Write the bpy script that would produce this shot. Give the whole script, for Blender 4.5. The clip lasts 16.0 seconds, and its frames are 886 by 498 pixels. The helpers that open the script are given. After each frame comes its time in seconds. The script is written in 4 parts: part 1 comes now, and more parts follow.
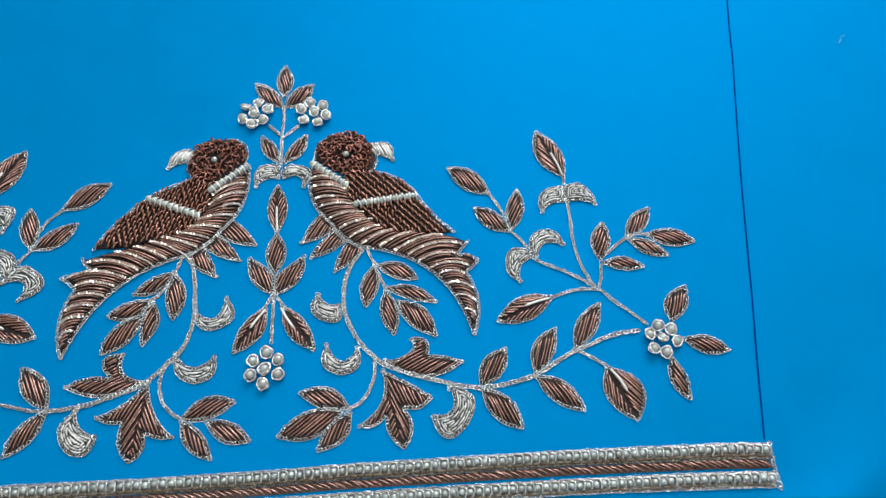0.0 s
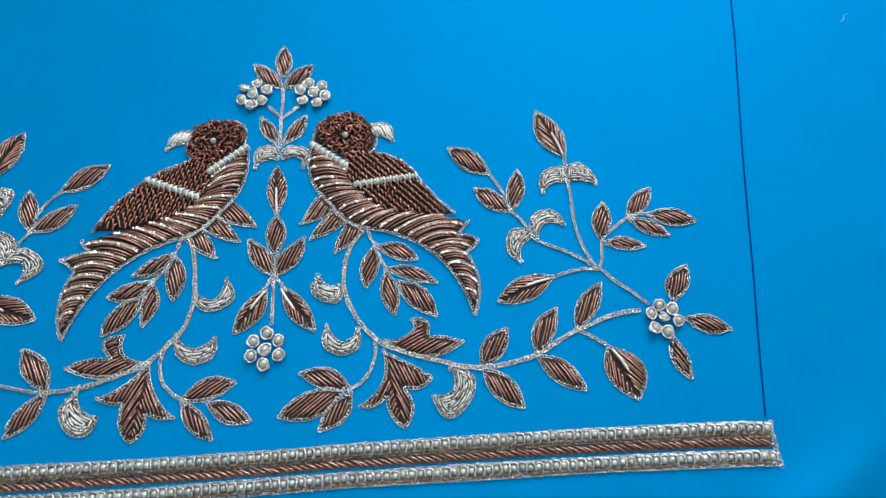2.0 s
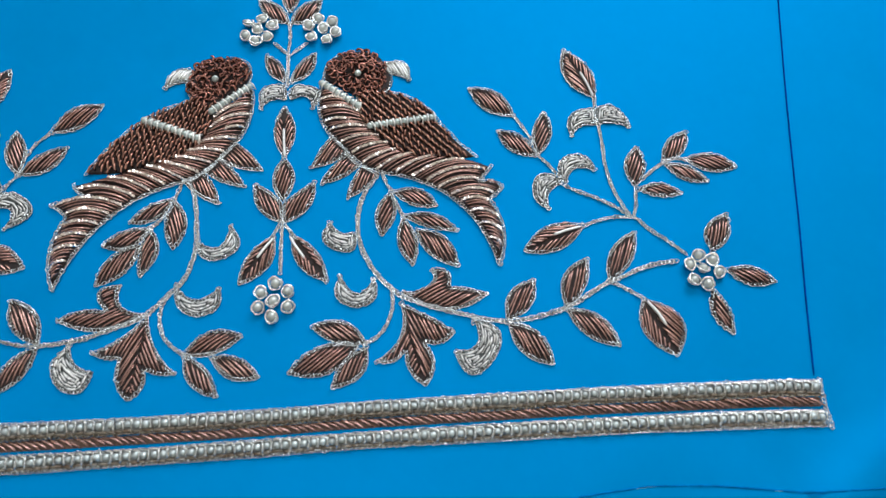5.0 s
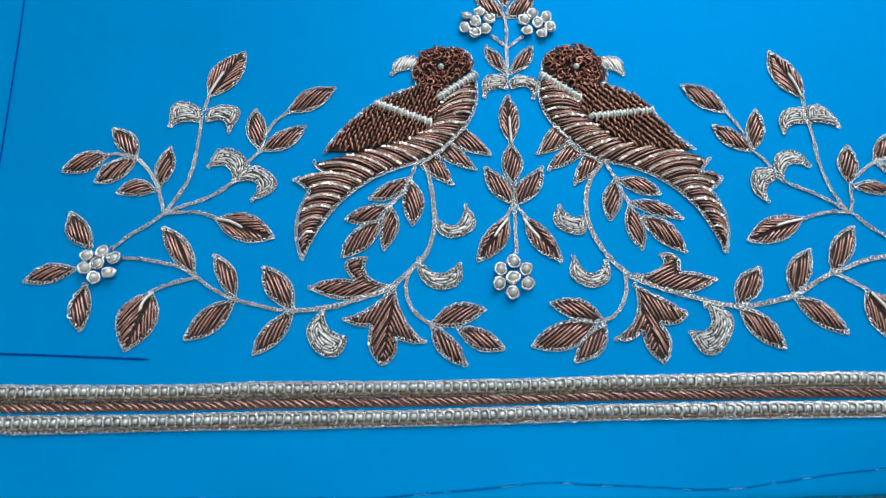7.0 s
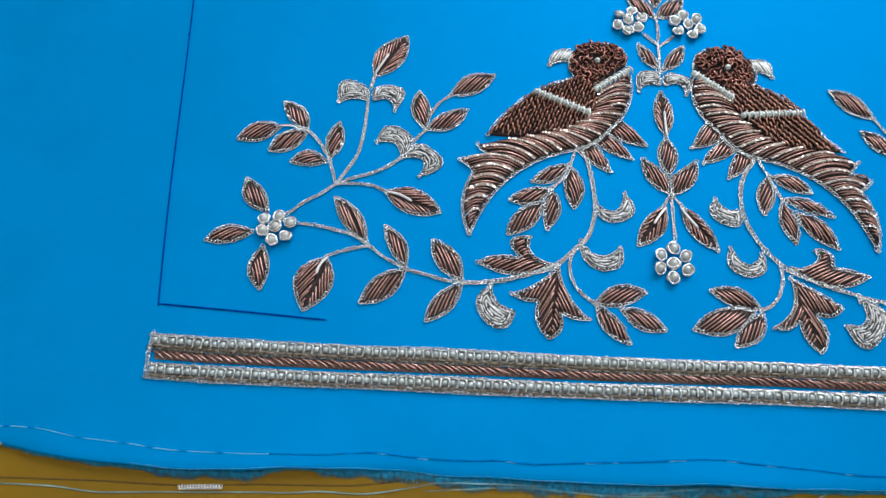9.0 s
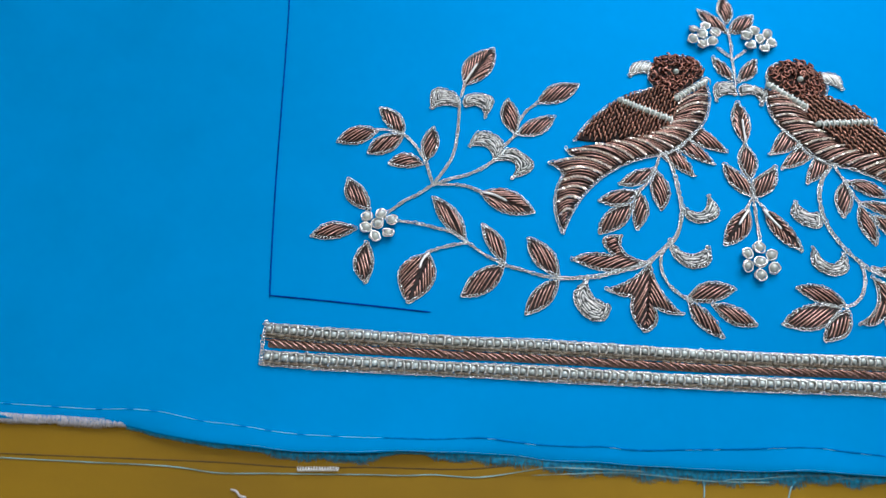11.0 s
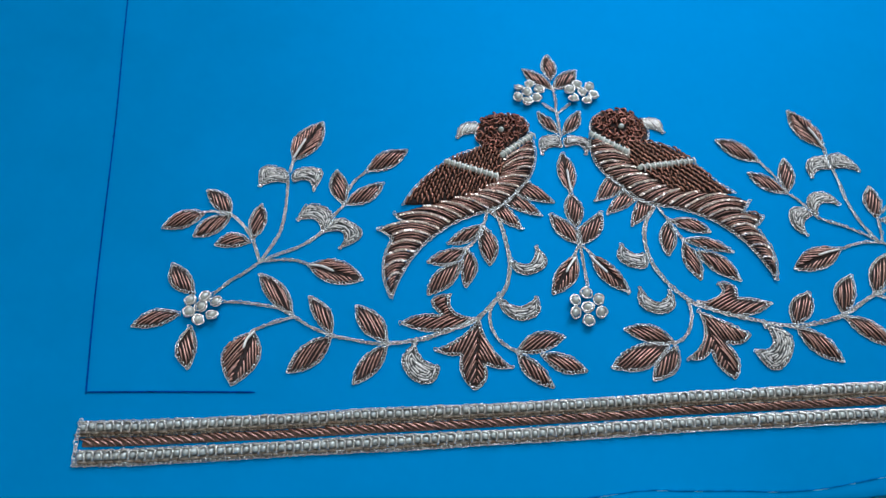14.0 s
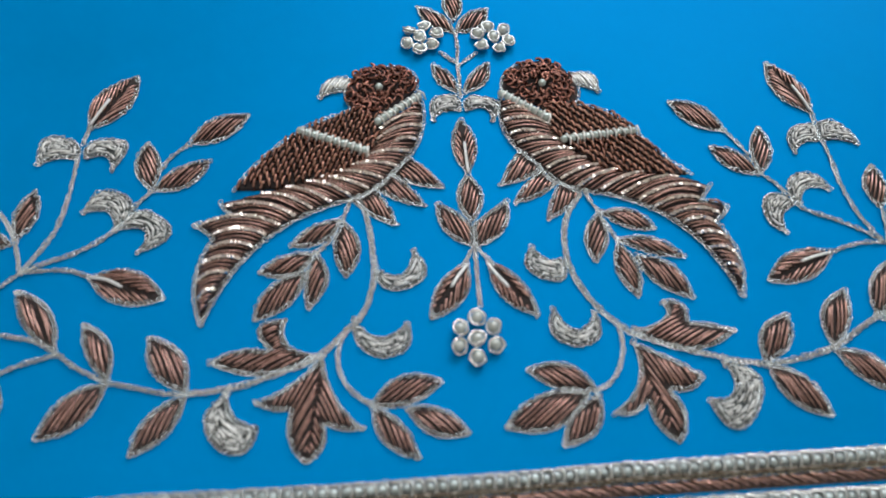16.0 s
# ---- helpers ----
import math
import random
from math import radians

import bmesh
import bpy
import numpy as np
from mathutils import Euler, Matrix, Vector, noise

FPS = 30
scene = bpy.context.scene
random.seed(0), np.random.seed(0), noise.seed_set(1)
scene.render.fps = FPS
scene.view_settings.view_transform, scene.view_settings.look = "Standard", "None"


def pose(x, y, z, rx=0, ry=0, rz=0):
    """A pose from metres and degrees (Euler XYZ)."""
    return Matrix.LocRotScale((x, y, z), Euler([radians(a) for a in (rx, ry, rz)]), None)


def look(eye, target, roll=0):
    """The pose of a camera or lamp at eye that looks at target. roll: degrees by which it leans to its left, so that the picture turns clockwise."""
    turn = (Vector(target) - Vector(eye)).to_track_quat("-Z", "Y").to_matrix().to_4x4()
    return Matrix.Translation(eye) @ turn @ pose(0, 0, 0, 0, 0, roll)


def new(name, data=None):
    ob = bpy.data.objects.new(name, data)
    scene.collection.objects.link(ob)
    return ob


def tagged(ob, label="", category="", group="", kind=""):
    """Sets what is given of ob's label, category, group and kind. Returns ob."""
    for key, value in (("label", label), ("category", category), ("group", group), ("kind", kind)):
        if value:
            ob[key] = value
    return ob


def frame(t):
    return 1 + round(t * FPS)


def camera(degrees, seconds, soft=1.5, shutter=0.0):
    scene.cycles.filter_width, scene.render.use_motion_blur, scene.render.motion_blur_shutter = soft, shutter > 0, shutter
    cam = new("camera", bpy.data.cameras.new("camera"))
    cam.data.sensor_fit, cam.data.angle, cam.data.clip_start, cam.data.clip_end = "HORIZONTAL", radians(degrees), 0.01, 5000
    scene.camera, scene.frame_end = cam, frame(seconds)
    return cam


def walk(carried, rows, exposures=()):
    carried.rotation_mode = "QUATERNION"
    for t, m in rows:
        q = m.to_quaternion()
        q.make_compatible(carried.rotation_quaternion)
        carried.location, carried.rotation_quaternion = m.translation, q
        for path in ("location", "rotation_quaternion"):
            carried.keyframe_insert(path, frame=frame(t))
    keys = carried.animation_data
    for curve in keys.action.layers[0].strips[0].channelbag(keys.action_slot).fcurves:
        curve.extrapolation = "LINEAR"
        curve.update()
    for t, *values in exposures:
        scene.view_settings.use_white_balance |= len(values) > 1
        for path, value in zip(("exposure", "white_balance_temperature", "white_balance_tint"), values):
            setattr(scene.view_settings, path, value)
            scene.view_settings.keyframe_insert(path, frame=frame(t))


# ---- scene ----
SOFT = 1.32
cam = camera(61.18, 16.0, soft=SOFT)
cam.data.dof.use_dof, cam.data.dof.focus_distance, cam.data.dof.aperture_fstop = True, 0.25, 14.0  # a pupil of about two millimetres
PATH = [
    (0.0, 0.04934, -0.03908, 0.22223, 25.705, -0.726, -3.169),
    (0.5, 0.04808, -0.04005, 0.22230, 25.906, -0.807, -3.169),
    (1.0, 0.04846, -0.04056, 0.22248, 25.710, -0.766, -3.185),
    (1.5, 0.04870, -0.04073, 0.22119, 25.238, -0.753, -3.266),
    (2.0, 0.04948, -0.04079, 0.22044, 24.756, -0.570, -3.314),
    (2.5, 0.04887, -0.04111, 0.21969, 24.242, -0.672, -3.293),
    (3.0, 0.05472, -0.04179, 0.21247, 23.918, -0.589, -3.480),
    (3.2, 0.06054, -0.04105, 0.20859, 23.999, -0.622, -3.433),
    (5.3, 0.03186, -0.04193, 0.20051, 22.958, -0.878, -3.069),
    (5.5, 0.02368, -0.04504, 0.20073, 22.936, -0.622, -2.625),
    (6.0, 0.00838, -0.04928, 0.20000, 22.794, -0.642, -1.817),
    (6.5, -0.01135, -0.05114, 0.20460, 22.764, -1.075, -0.994),
    (7.0, -0.02298, -0.05168, 0.20508, 23.926, -0.872, -0.738),
    (7.5, -0.02855, -0.05371, 0.20761, 24.933, -0.773, -0.691),
    (8.0, -0.04513, -0.06051, 0.20861, 25.331, -0.999, -0.152),
    (8.5, -0.05958, -0.06265, 0.20847, 25.013, -1.270, 1.547),
    (9.0, -0.06940, -0.06626, 0.20704, 25.076, -1.546, 2.640),
    (9.5, -0.08111, -0.07004, 0.20888, 25.025, -1.732, 3.609),
    (9.7, -0.08634, -0.07058, 0.20887, 24.886, -1.842, 4.057),
    (11.8, -0.09999, -0.08846, 0.21428, 30.882, -1.376, 0.931),
    (12.0, -0.09104, -0.08914, 0.21553, 31.838, -1.293, 0.209),
    (12.5, -0.07944, -0.08173, 0.21635, 32.965, -1.658, -0.991),
    (13.0, -0.06981, -0.07956, 0.21318, 33.219, -1.310, -1.753),
    (13.5, -0.06112, -0.08168, 0.21252, 33.122, -1.425, -2.627),
    (14.0, -0.05591, -0.08194, 0.20980, 33.071, -1.456, -3.232),
    (14.5, -0.05434, -0.08239, 0.20143, 33.085, -1.525, -3.508),
    (15.0, -0.05115, -0.08040, 0.19073, 31.349, -1.509, -3.478),
    (15.5, -0.03649, -0.06170, 0.17199, 30.382, -2.046, -3.761),
    (15.8, -0.02515, -0.04823, 0.16236, 30.143, -2.262, -3.745),
    (16.0, -0.01650, -0.03764, 0.15724, 30.337, -2.209, -3.798),
]
EXPOSURES = [(0.0, -0.03, 6500, 6), (5.5, -0.03, 6400, 7), (7.0, 0.0, 6350, 7), (9.0, -0.02, 6250, 8), (11.8, 0.06, 6250, 8), (12.5, -0.1, 6150, 8), (13.2, -0.29, 6150, 8), (14.5, -0.31, 6150, 8), (15.0, -0.27, 6400, 7), (16.0, -0.26, 6550, 7)]
walk(cam, [(t, pose(x, y, z, rx, ry, rz)) for t, x, y, z, rx, ry, rz in PATH], EXPOSURES)

# ---- light: a window in the north wall, and the pale room that throws it back ----
world = bpy.data.worlds.new("world")
scene.world = world
world.use_nodes = True
sky = world.node_tree.nodes.new("ShaderNodeTexSky")
sky.sky_type, sky.sun_disc, sky.sun_elevation, sky.sun_rotation = "NISHITA", False, radians(40), radians(20)
world.node_tree.links.new(sky.outputs[0], world.node_tree.nodes["Background"].inputs[0])
world.node_tree.nodes["Background"].inputs[1].default_value = 0.1
ROOM, TALL = 1.7, 2.5
WIN_X, WIN_W, WIN_Z, WIN_H = 0.65, 1.65, 1.32, 1.3


def area_lamp(name, size_x, size_y, watts, colour, m):
    data = bpy.data.lights.new(name, "AREA")
    data.shape, data.size, data.size_y, data.energy, data.color = "RECTANGLE", size_x, size_y, watts, colour
    lamp = new(name, data)
    lamp.matrix_world = m
    return lamp


area_lamp("window_daylight", WIN_W, WIN_H, 41, (0.93, 0.97, 1.0), look((WIN_X, ROOM - 0.02, WIN_Z), (WIN_X * 0.6, 0, WIN_Z - 0.8)))
area_lamp("ceiling_lamp_light", 1.0, 0.07, 12, (0.97, 0.98, 1.0), look((-0.25, 0.25, TALL - 0.07), (-0.25, 0.25, 0)))


# ---- materials ----
def material(name, colour, rough, metal=0.0, vary=0.15, scale=400.0, bump=0.0, bump_scale=1500.0, sheen=0.0, second=None, per_object=0.0, coat=0.0, spec=0.5, tint=None):
    m = bpy.data.materials.new(name)
    m.use_nodes = True
    nt = m.node_tree
    b = nt.nodes["Principled BSDF"]
    b.inputs["Metallic"].default_value = metal
    b.inputs["Sheen Weight"].default_value = sheen
    b.inputs["Coat Weight"].default_value = coat
    b.inputs["Specular IOR Level"].default_value = spec
    if tint:
        b.inputs["Specular Tint"].default_value = (*tint, 1)
    where = nt.nodes.new("ShaderNodeTexCoord")
    grain = nt.nodes.new("ShaderNodeTexNoise")
    grain.inputs["Scale"].default_value, grain.inputs["Detail"].default_value = scale, 4.0
    nt.links.new(where.outputs["Object"], grain.inputs["Vector"])
    mix = nt.nodes.new("ShaderNodeMix")
    mix.data_type = "RGBA"
    dark = second or tuple(c * (1 - vary) for c in colour)
    mix.inputs[6].default_value, mix.inputs[7].default_value = (*dark, 1), (*(min(1, c * (1 + (0 if second else vary))) for c in colour), 1)
    ramp = nt.nodes.new("ShaderNodeMapRange")
    ramp.inputs[1].default_value, ramp.inputs[2].default_value = 0.35, 0.65
    nt.links.new(grain.outputs[0], ramp.inputs[0])
    nt.links.new(ramp.outputs[0], mix.inputs[0])
    last = mix.outputs[2]
    if per_object:
        info = nt.nodes.new("ShaderNodeObjectInfo")
        hsv = nt.nodes.new("ShaderNodeHueSaturation")
        span = nt.nodes.new("ShaderNodeMapRange")
        span.inputs[3].default_value, span.inputs[4].default_value = 1 - per_object, 1 + per_object
        nt.links.new(info.outputs["Random"], span.inputs[0])
        nt.links.new(span.outputs[0], hsv.inputs["Value"])
        nt.links.new(last, hsv.inputs["Color"])
        last = hsv.outputs[0]
    nt.links.new(last, b.inputs["Base Color"])
    gloss = nt.nodes.new("ShaderNodeMapRange")
    gloss.inputs[3].default_value, gloss.inputs[4].default_value = rough * 0.85, min(1, rough * 1.15)
    nt.links.new(grain.outputs[0], gloss.inputs[0])
    nt.links.new(gloss.outputs[0], b.inputs["Roughness"])
    if bump:
        fine = nt.nodes.new("ShaderNodeTexNoise")
        fine.inputs["Scale"].default_value, fine.inputs["Detail"].default_value = bump_scale, 3.0
        nt.links.new(where.outputs["Object"], fine.inputs["Vector"])
        bm_node = nt.nodes.new("ShaderNodeBump")
        bm_node.inputs["Strength"].default_value, bm_node.inputs["Distance"].default_value = bump, 0.0003
        nt.links.new(fine.outputs[0], bm_node.inputs["Height"])
        nt.links.new(bm_node.outputs[0], b.inputs["Normal"])
    return m


M_CLOTH = material("blue_satin", (0.0, 0.227, 0.57), 0.56, metal=0.3, vary=0.03, scale=35, bump=0.06, bump_scale=2600, spec=0.02, tint=(0.0, 0.4, 0.9))
M_COPPER = material("copper_coil_wire", (0.405, 0.25, 0.222), 0.21, metal=0.92, vary=0.18, scale=700, bump=0.25, bump_scale=3000, per_object=0.2)
M_KNOT = material("dark_copper_coil", (0.27, 0.125, 0.1), 0.19, metal=0.85, vary=0.25, scale=700, bump=0.2, bump_scale=3000, per_object=0.22)
M_WING = material("bright_copper_coil", (0.35, 0.185, 0.145), 0.2, metal=0.85, vary=0.3, scale=900, bump=0.3, bump_scale=3000, per_object=0.3)
M_BUGLE = material("smoky_glass_bugle", (0.25, 0.225, 0.19), 0.2, metal=0.3, second=(0.17, 0.12, 0.085), scale=330, coat=0.4)
M_CUT = material("faceted_copper_wire", (0.94, 0.85, 0.82), 0.17, metal=1.0, vary=0.1, scale=1400)
M_CHAIN = material("silver_chain_thread", (0.66, 0.71, 0.74), 0.22, metal=0.8, vary=0.24, scale=1300, bump=0.5, bump_scale=2500)
M_DULL = material("dull_silver_thread", (0.30, 0.27, 0.225), 0.26, metal=0.8, vary=0.5, scale=1100, bump=0.5, bump_scale=2500)
M_SILVER = material("silver_coil_wire", (0.92, 0.94, 0.96), 0.26, metal=0.3, vary=0.2, scale=1200, bump=0.5, bump_scale=2500, per_object=0.12)
M_PEARL = material("pearl", (0.54, 0.58, 0.57), 0.2, metal=0.35, vary=0.1, scale=400, coat=0.5, per_object=0.08)
M_BEAD = material("clear_silver_bead", (0.53, 0.6, 0.62), 0.3, metal=0.55, vary=0.25, scale=900, coat=0.1, per_object=0.2)
M_GLASS = material("pale_glass_bead", (0.50, 0.58, 0.575), 0.14, metal=0.4, vary=0.15, scale=900, coat=0.5, per_object=0.12)
# padding felt, near black so that its colour carries the shade between wires
M_PAD = material("gap_shade_padding_felt", (0.032, 0.024, 0.025), 0.9, vary=0.4, scale=700)
M_BROWN = material("brown_couching_thread", (0.13, 0.08, 0.062), 0.6, metal=0.2, vary=0.4, scale=900)
M_RING = material("bright_silver_coil", (0.76, 0.8, 0.82), 0.2, metal=0.75, vary=0.3, scale=1200, bump=0.4, bump_scale=2500)
M_SLATE = material("dark_grey_felt", (0.075, 0.085, 0.09), 0.8, vary=0.4, scale=900)
M_GREY = material("grey_backing_thread", (0.27, 0.28, 0.275), 0.6, metal=0.3, vary=0.5, scale=900)
M_INK = material("dark_blue_marking_thread", (0.0, 0.045, 0.32), 0.7, vary=0.3, scale=300, spec=0.05)
# a darker cloth blue: the shade in the tacked creases, put into colour
M_CREASE = material("blue_crease_shade", (0.0, 0.165, 0.49), 0.7, vary=0.2, scale=300, spec=0.05)
M_WHITE = material("pale_tacking_thread", (0.24, 0.58, 0.78), 0.6, vary=0.2, scale=500)
M_FRAY = material("frayed_blue_fibre", (0.015, 0.3, 0.52), 0.7, vary=0.4, scale=900)
M_THREAD = material("pale_teal_thread", (0.2, 0.36, 0.38), 0.6, vary=0.5, scale=90)
M_LACE = material("white_selvedge_fibre", (0.5, 0.5, 0.56), 0.6, vary=0.2, scale=900)
M_BOARD = material("ochre_painted_board", (0.275, 0.158, 0.006), 0.6, second=(0.20, 0.113, 0.005), scale=9, bump=0.2, bump_scale=300, spec=0.15)
M_SEAM = material("dark_seam", (0.075, 0.042, 0.004), 0.8, vary=0.3, scale=200)
M_WALL = material("white_wall_paint", (0.78, 0.77, 0.74), 0.8, vary=0.03, scale=3, bump=0.1, bump_scale=90)


# ---- mesh helpers; embroidery is given in millimetres on the cloth ----
MM = 0.001


def mesh_part(name, verts, faces, mat, parent=None, label="", smooth=True, origin=(0, 0)):
    """One mesh object from vertices in millimetres, under a thing that stands at origin."""
    me = bpy.data.meshes.new(name)
    v = (np.array(verts, float) - (origin[0], origin[1], 0)) * MM
    me.from_pydata(v.tolist(), [], faces)
    me.polygons.foreach_set("use_smooth", [smooth] * len(me.polygons))
    me.materials.append(mat)
    ob = new(name, me)
    ob.parent = parent
    if label:
        tagged(ob, label)
    return ob


def thing(name, at, label, category, group="", kind=""):
    ob = new(name)
    ob.empty_display_size = 0.002
    ob.location = (at[0] * MM, at[1] * MM, 0)
    return tagged(ob, label, category, group, kind)


def edge_curve(a, m, b, n=10):
    """A bow from a to b through m, without its end."""
    a, m, b = (np.array(p, float) for p in (a, m, b))
    u = np.linalg.norm(m - a) / (np.linalg.norm(m - a) + np.linalg.norm(b - m))
    u = min(max(u, 0.3), 0.7)
    c = (m - (1 - u) ** 2 * a - u ** 2 * b) / (2 * u * (1 - u))
    t = np.linspace(0, 1, n, endpoint=False)[:, None]
    return (1 - t) ** 2 * a + 2 * t * (1 - t) * c + t ** 2 * b


def closed_outline(points):
    """Corners and the middles of the bows between them, in turn."""
    k = len(points)
    return np.concatenate([edge_curve(points[i], points[i + 1], points[(i + 2) % k]) for i in range(0, k, 2)])


def glide(points, n=8):
    """A smooth line through points."""
    p = np.array(points, float)
    p = np.vstack([2 * p[0] - p[1], p, 2 * p[-1] - p[-2]])
    t = np.linspace(0, 1, n, endpoint=False)[:, None]
    out = []
    for i in range(1, len(p) - 2):
        a, b, c, d = p[i - 1 : i + 3]
        out.append(0.5 * (2 * b + (c - a) * t + (2 * a - 5 * b + 4 * c - d) * t ** 2 + (3 * b - a - 3 * c + d) * t ** 3))
    return np.vstack([*out, p[-2:-1]])


def evenly(path, step, closed=False):
    p = np.vstack([path, path[:1]]) if closed else np.asarray(path)
    s = np.r_[0, np.cumsum(np.linalg.norm(np.diff(p, axis=0), axis=1))]
    n = max(2, int(round(s[-1] / step)) + (0 if closed else 1))
    at = np.linspace(0, s[-1], n, endpoint=not closed)
    return np.stack([np.interp(at, s, p[:, k]) for k in range(p.shape[1])], 1)


def tube(path, r, sides=5, taper=0.55):
    """A round rod along 3D points; its ends are drawn in."""
    p = np.array(path, float)
    d = np.gradient(p, axis=0)
    d /= np.linalg.norm(d, axis=1)[:, None] + 1e-9
    side = np.cross(d, (0, 0, 1.0))
    side /= np.linalg.norm(side, axis=1)[:, None] + 1e-9
    up = np.cross(side, d)
    a = np.arange(sides) * 2 * math.pi / sides
    rr = np.full(len(p), r)
    rr[0] *= taper
    rr[-1] *= taper
    v = p[:, None] + rr[:, None, None] * (np.cos(a)[None, :, None] * side[:, None] + np.sin(a)[None, :, None] * up[:, None])
    f = []
    for i in range(len(p) - 1):
        for j in range(sides):
            k = (j + 1) % sides
            f.append((i * sides + j, i * sides + k, (i + 1) * sides + k, (i + 1) * sides + j))
    f.append(tuple(range(sides))[::-1])
    f.append(tuple((len(p) - 1) * sides + j for j in range(sides)))
    return v.reshape(-1, 3), f


LINK_A = np.linspace(0, 2 * math.pi, 9)[:-1]
rng = np.random.default_rng(7)


def chain(path, width=1.0, pitch=1.05, z=0.35, closed=True, r=0.155):
    """Chain stitch along a line: drop-shaped thread loops, each caught in the last. Vertices and faces."""
    p = evenly(path, pitch, closed)
    d = np.roll(p, -1, 0) - np.roll(p, 1, 0) if closed else np.gradient(p, axis=0)
    d /= np.linalg.norm(d, axis=1)[:, None] + 1e-9
    verts, faces = [], []
    sides = 4
    ca, sa = np.cos(LINK_A), np.sin(LINK_A)
    w = width / 2 * sa * (0.8 + 0.25 * ca)
    for i in range(len(p)):
        long = pitch * rng.uniform(0.85, 1.0)
        tilt = rng.normal(0, 0.2)
        c, s = math.cos(tilt), math.sin(tilt)
        dx = np.array([d[i][0] * c - d[i][1] * s, d[i][0] * s + d[i][1] * c])
        nx = np.array([-dx[1], dx[0]])
        ww = rng.uniform(0.8, 1.12)
        mid = p[i] + ca[:, None] * long * 0.82 * dx + (w * ww)[:, None] * nx
        out = ca[:, None] * dx + sa[:, None] * nx
        zz = z + 0.2 * ca + rng.normal(0, 0.22) * sa + rng.normal(0, 0.06)
        ring = []
        for k in range(sides):
            an = 2 * math.pi * k / sides + 0.4
            ring.append(np.c_[mid + r * math.cos(an) * out, zz + r * 1.1 * math.sin(an)])
        verts.append(np.stack(ring, 1).reshape(-1, 3))
        o = i * 8 * sides
        for a in range(8):
            b = (a + 1) % 8
            for k in range(sides):
                l = (k + 1) % sides
                faces.append((o + a * sides + k, o + b * sides + k, o + b * sides + l, o + a * sides + l))
    return np.concatenate(verts), faces


def inside(poly, q):
    """Which points lie within a closed outline, and how far from it they are."""
    a, b = poly, np.roll(poly, -1, 0)
    x, y = q[:, :1], q[:, 1:]
    cross = ((a[:, 1] > y) != (b[:, 1] > y)) & (x < (b[:, 0] - a[:, 0]) * (y - a[:, 1]) / (b[:, 1] - a[:, 1] + 1e-12) + a[:, 0])
    ab = b - a
    t = np.clip(((q[:, None] - a) * ab).sum(-1) / ((ab ** 2).sum(-1) + 1e-12), 0, 1)
    far = np.linalg.norm(q[:, None] - a - t[..., None] * ab, axis=-1).min(1)
    return cross.sum(1) % 2 == 1, far


def runs(mask):
    out, start = [], None
    for i, m in enumerate([*mask, False]):
        if m and start is None:
            start = i
        if not m and start is not None:
            out.append((start, i))
            start = None
    return out


def lay_wires(poly, angle, spacing=0.98, inset=0.8):
    """Straight lengths of wire at an angle across an outline."""
    d = np.array([math.cos(angle), math.sin(angle)])
    n = np.array([-d[1], d[0]])
    lo, hi = (poly @ n).min(), (poly @ n).max()
    s = np.arange((poly @ d).min(), (poly @ d).max(), 0.2)
    found = []
    for off in np.arange(lo + spacing * 0.6, hi, spacing):
        jit = rng.normal(0, 0.07)
        q = s[:, None] * d + (off + jit) * n
        ok, far = inside(poly, q)
        for a, b in runs(ok & (far > inset)):
            a, b = a + rng.integers(0, 4), b - rng.integers(0, 4)
            if b - a > 7:
                found.append(q[a:b])
    return found


def follow_wires(poly, spine, leans, spacing=0.8, inset=0.5, arch=0.045):
    """Wires that sweep through an outline side by side; leans: their angle, in degrees, at even steps along its spine; arch: how much they bow, in radians a millimetre."""
    sp = evenly(glide(spine), 0.3)
    ang = np.radians(np.interp(np.linspace(0, 1, len(sp)), np.linspace(0, 1, len(leans)), leans))
    d = np.gradient(sp, axis=0)
    n = np.c_[-d[:, 1], d[:, 0]] / np.linalg.norm(d, axis=1)[:, None]
    laid, found = np.zeros((0, 2)), []
    seeds = [sp[k] + o * n[k] for k in range(0, len(sp), 2) for o in (0, 2, -2, 4, -4, 6, -6, 8, -8)]
    ok, far = inside(poly, np.array(seeds))
    for q0 in np.array(seeds)[ok & (far > inset)]:
        if len(laid) and ((laid - q0) ** 2).sum(1).min() < (0.92 * spacing) ** 2:
            continue
        both = []
        for way in (1, -1):
            q, line = q0.copy(), []
            for _ in range(60):
                near = int(((sp - q) ** 2).sum(1).argmin())
                a = ang[near] - arch * max(-9.0, min(9.0, q[0] - sp[near][0]))
                q = q + way * 0.35 * np.array([math.cos(a), math.sin(a)])
                if len(laid) and ((laid - q) ** 2).sum(1).min() < (0.72 * spacing) ** 2:
                    break
                line.append(q.copy())
            both.append(line)
        q = np.array(both[1][::-1] + [q0] + both[0])
        ok1, far1 = inside(poly, q)
        mid = len(both[1])
        for a, b in runs(ok1 & (far1 > inset)):
            if a <= mid < b and b - a > 5:
                found.append(q[a:b])
                laid = np.vstack([laid, q[a:b]])
    return sorted(found, key=lambda l: int(((sp - l[len(l) // 2]) ** 2).sum(1).argmin()))


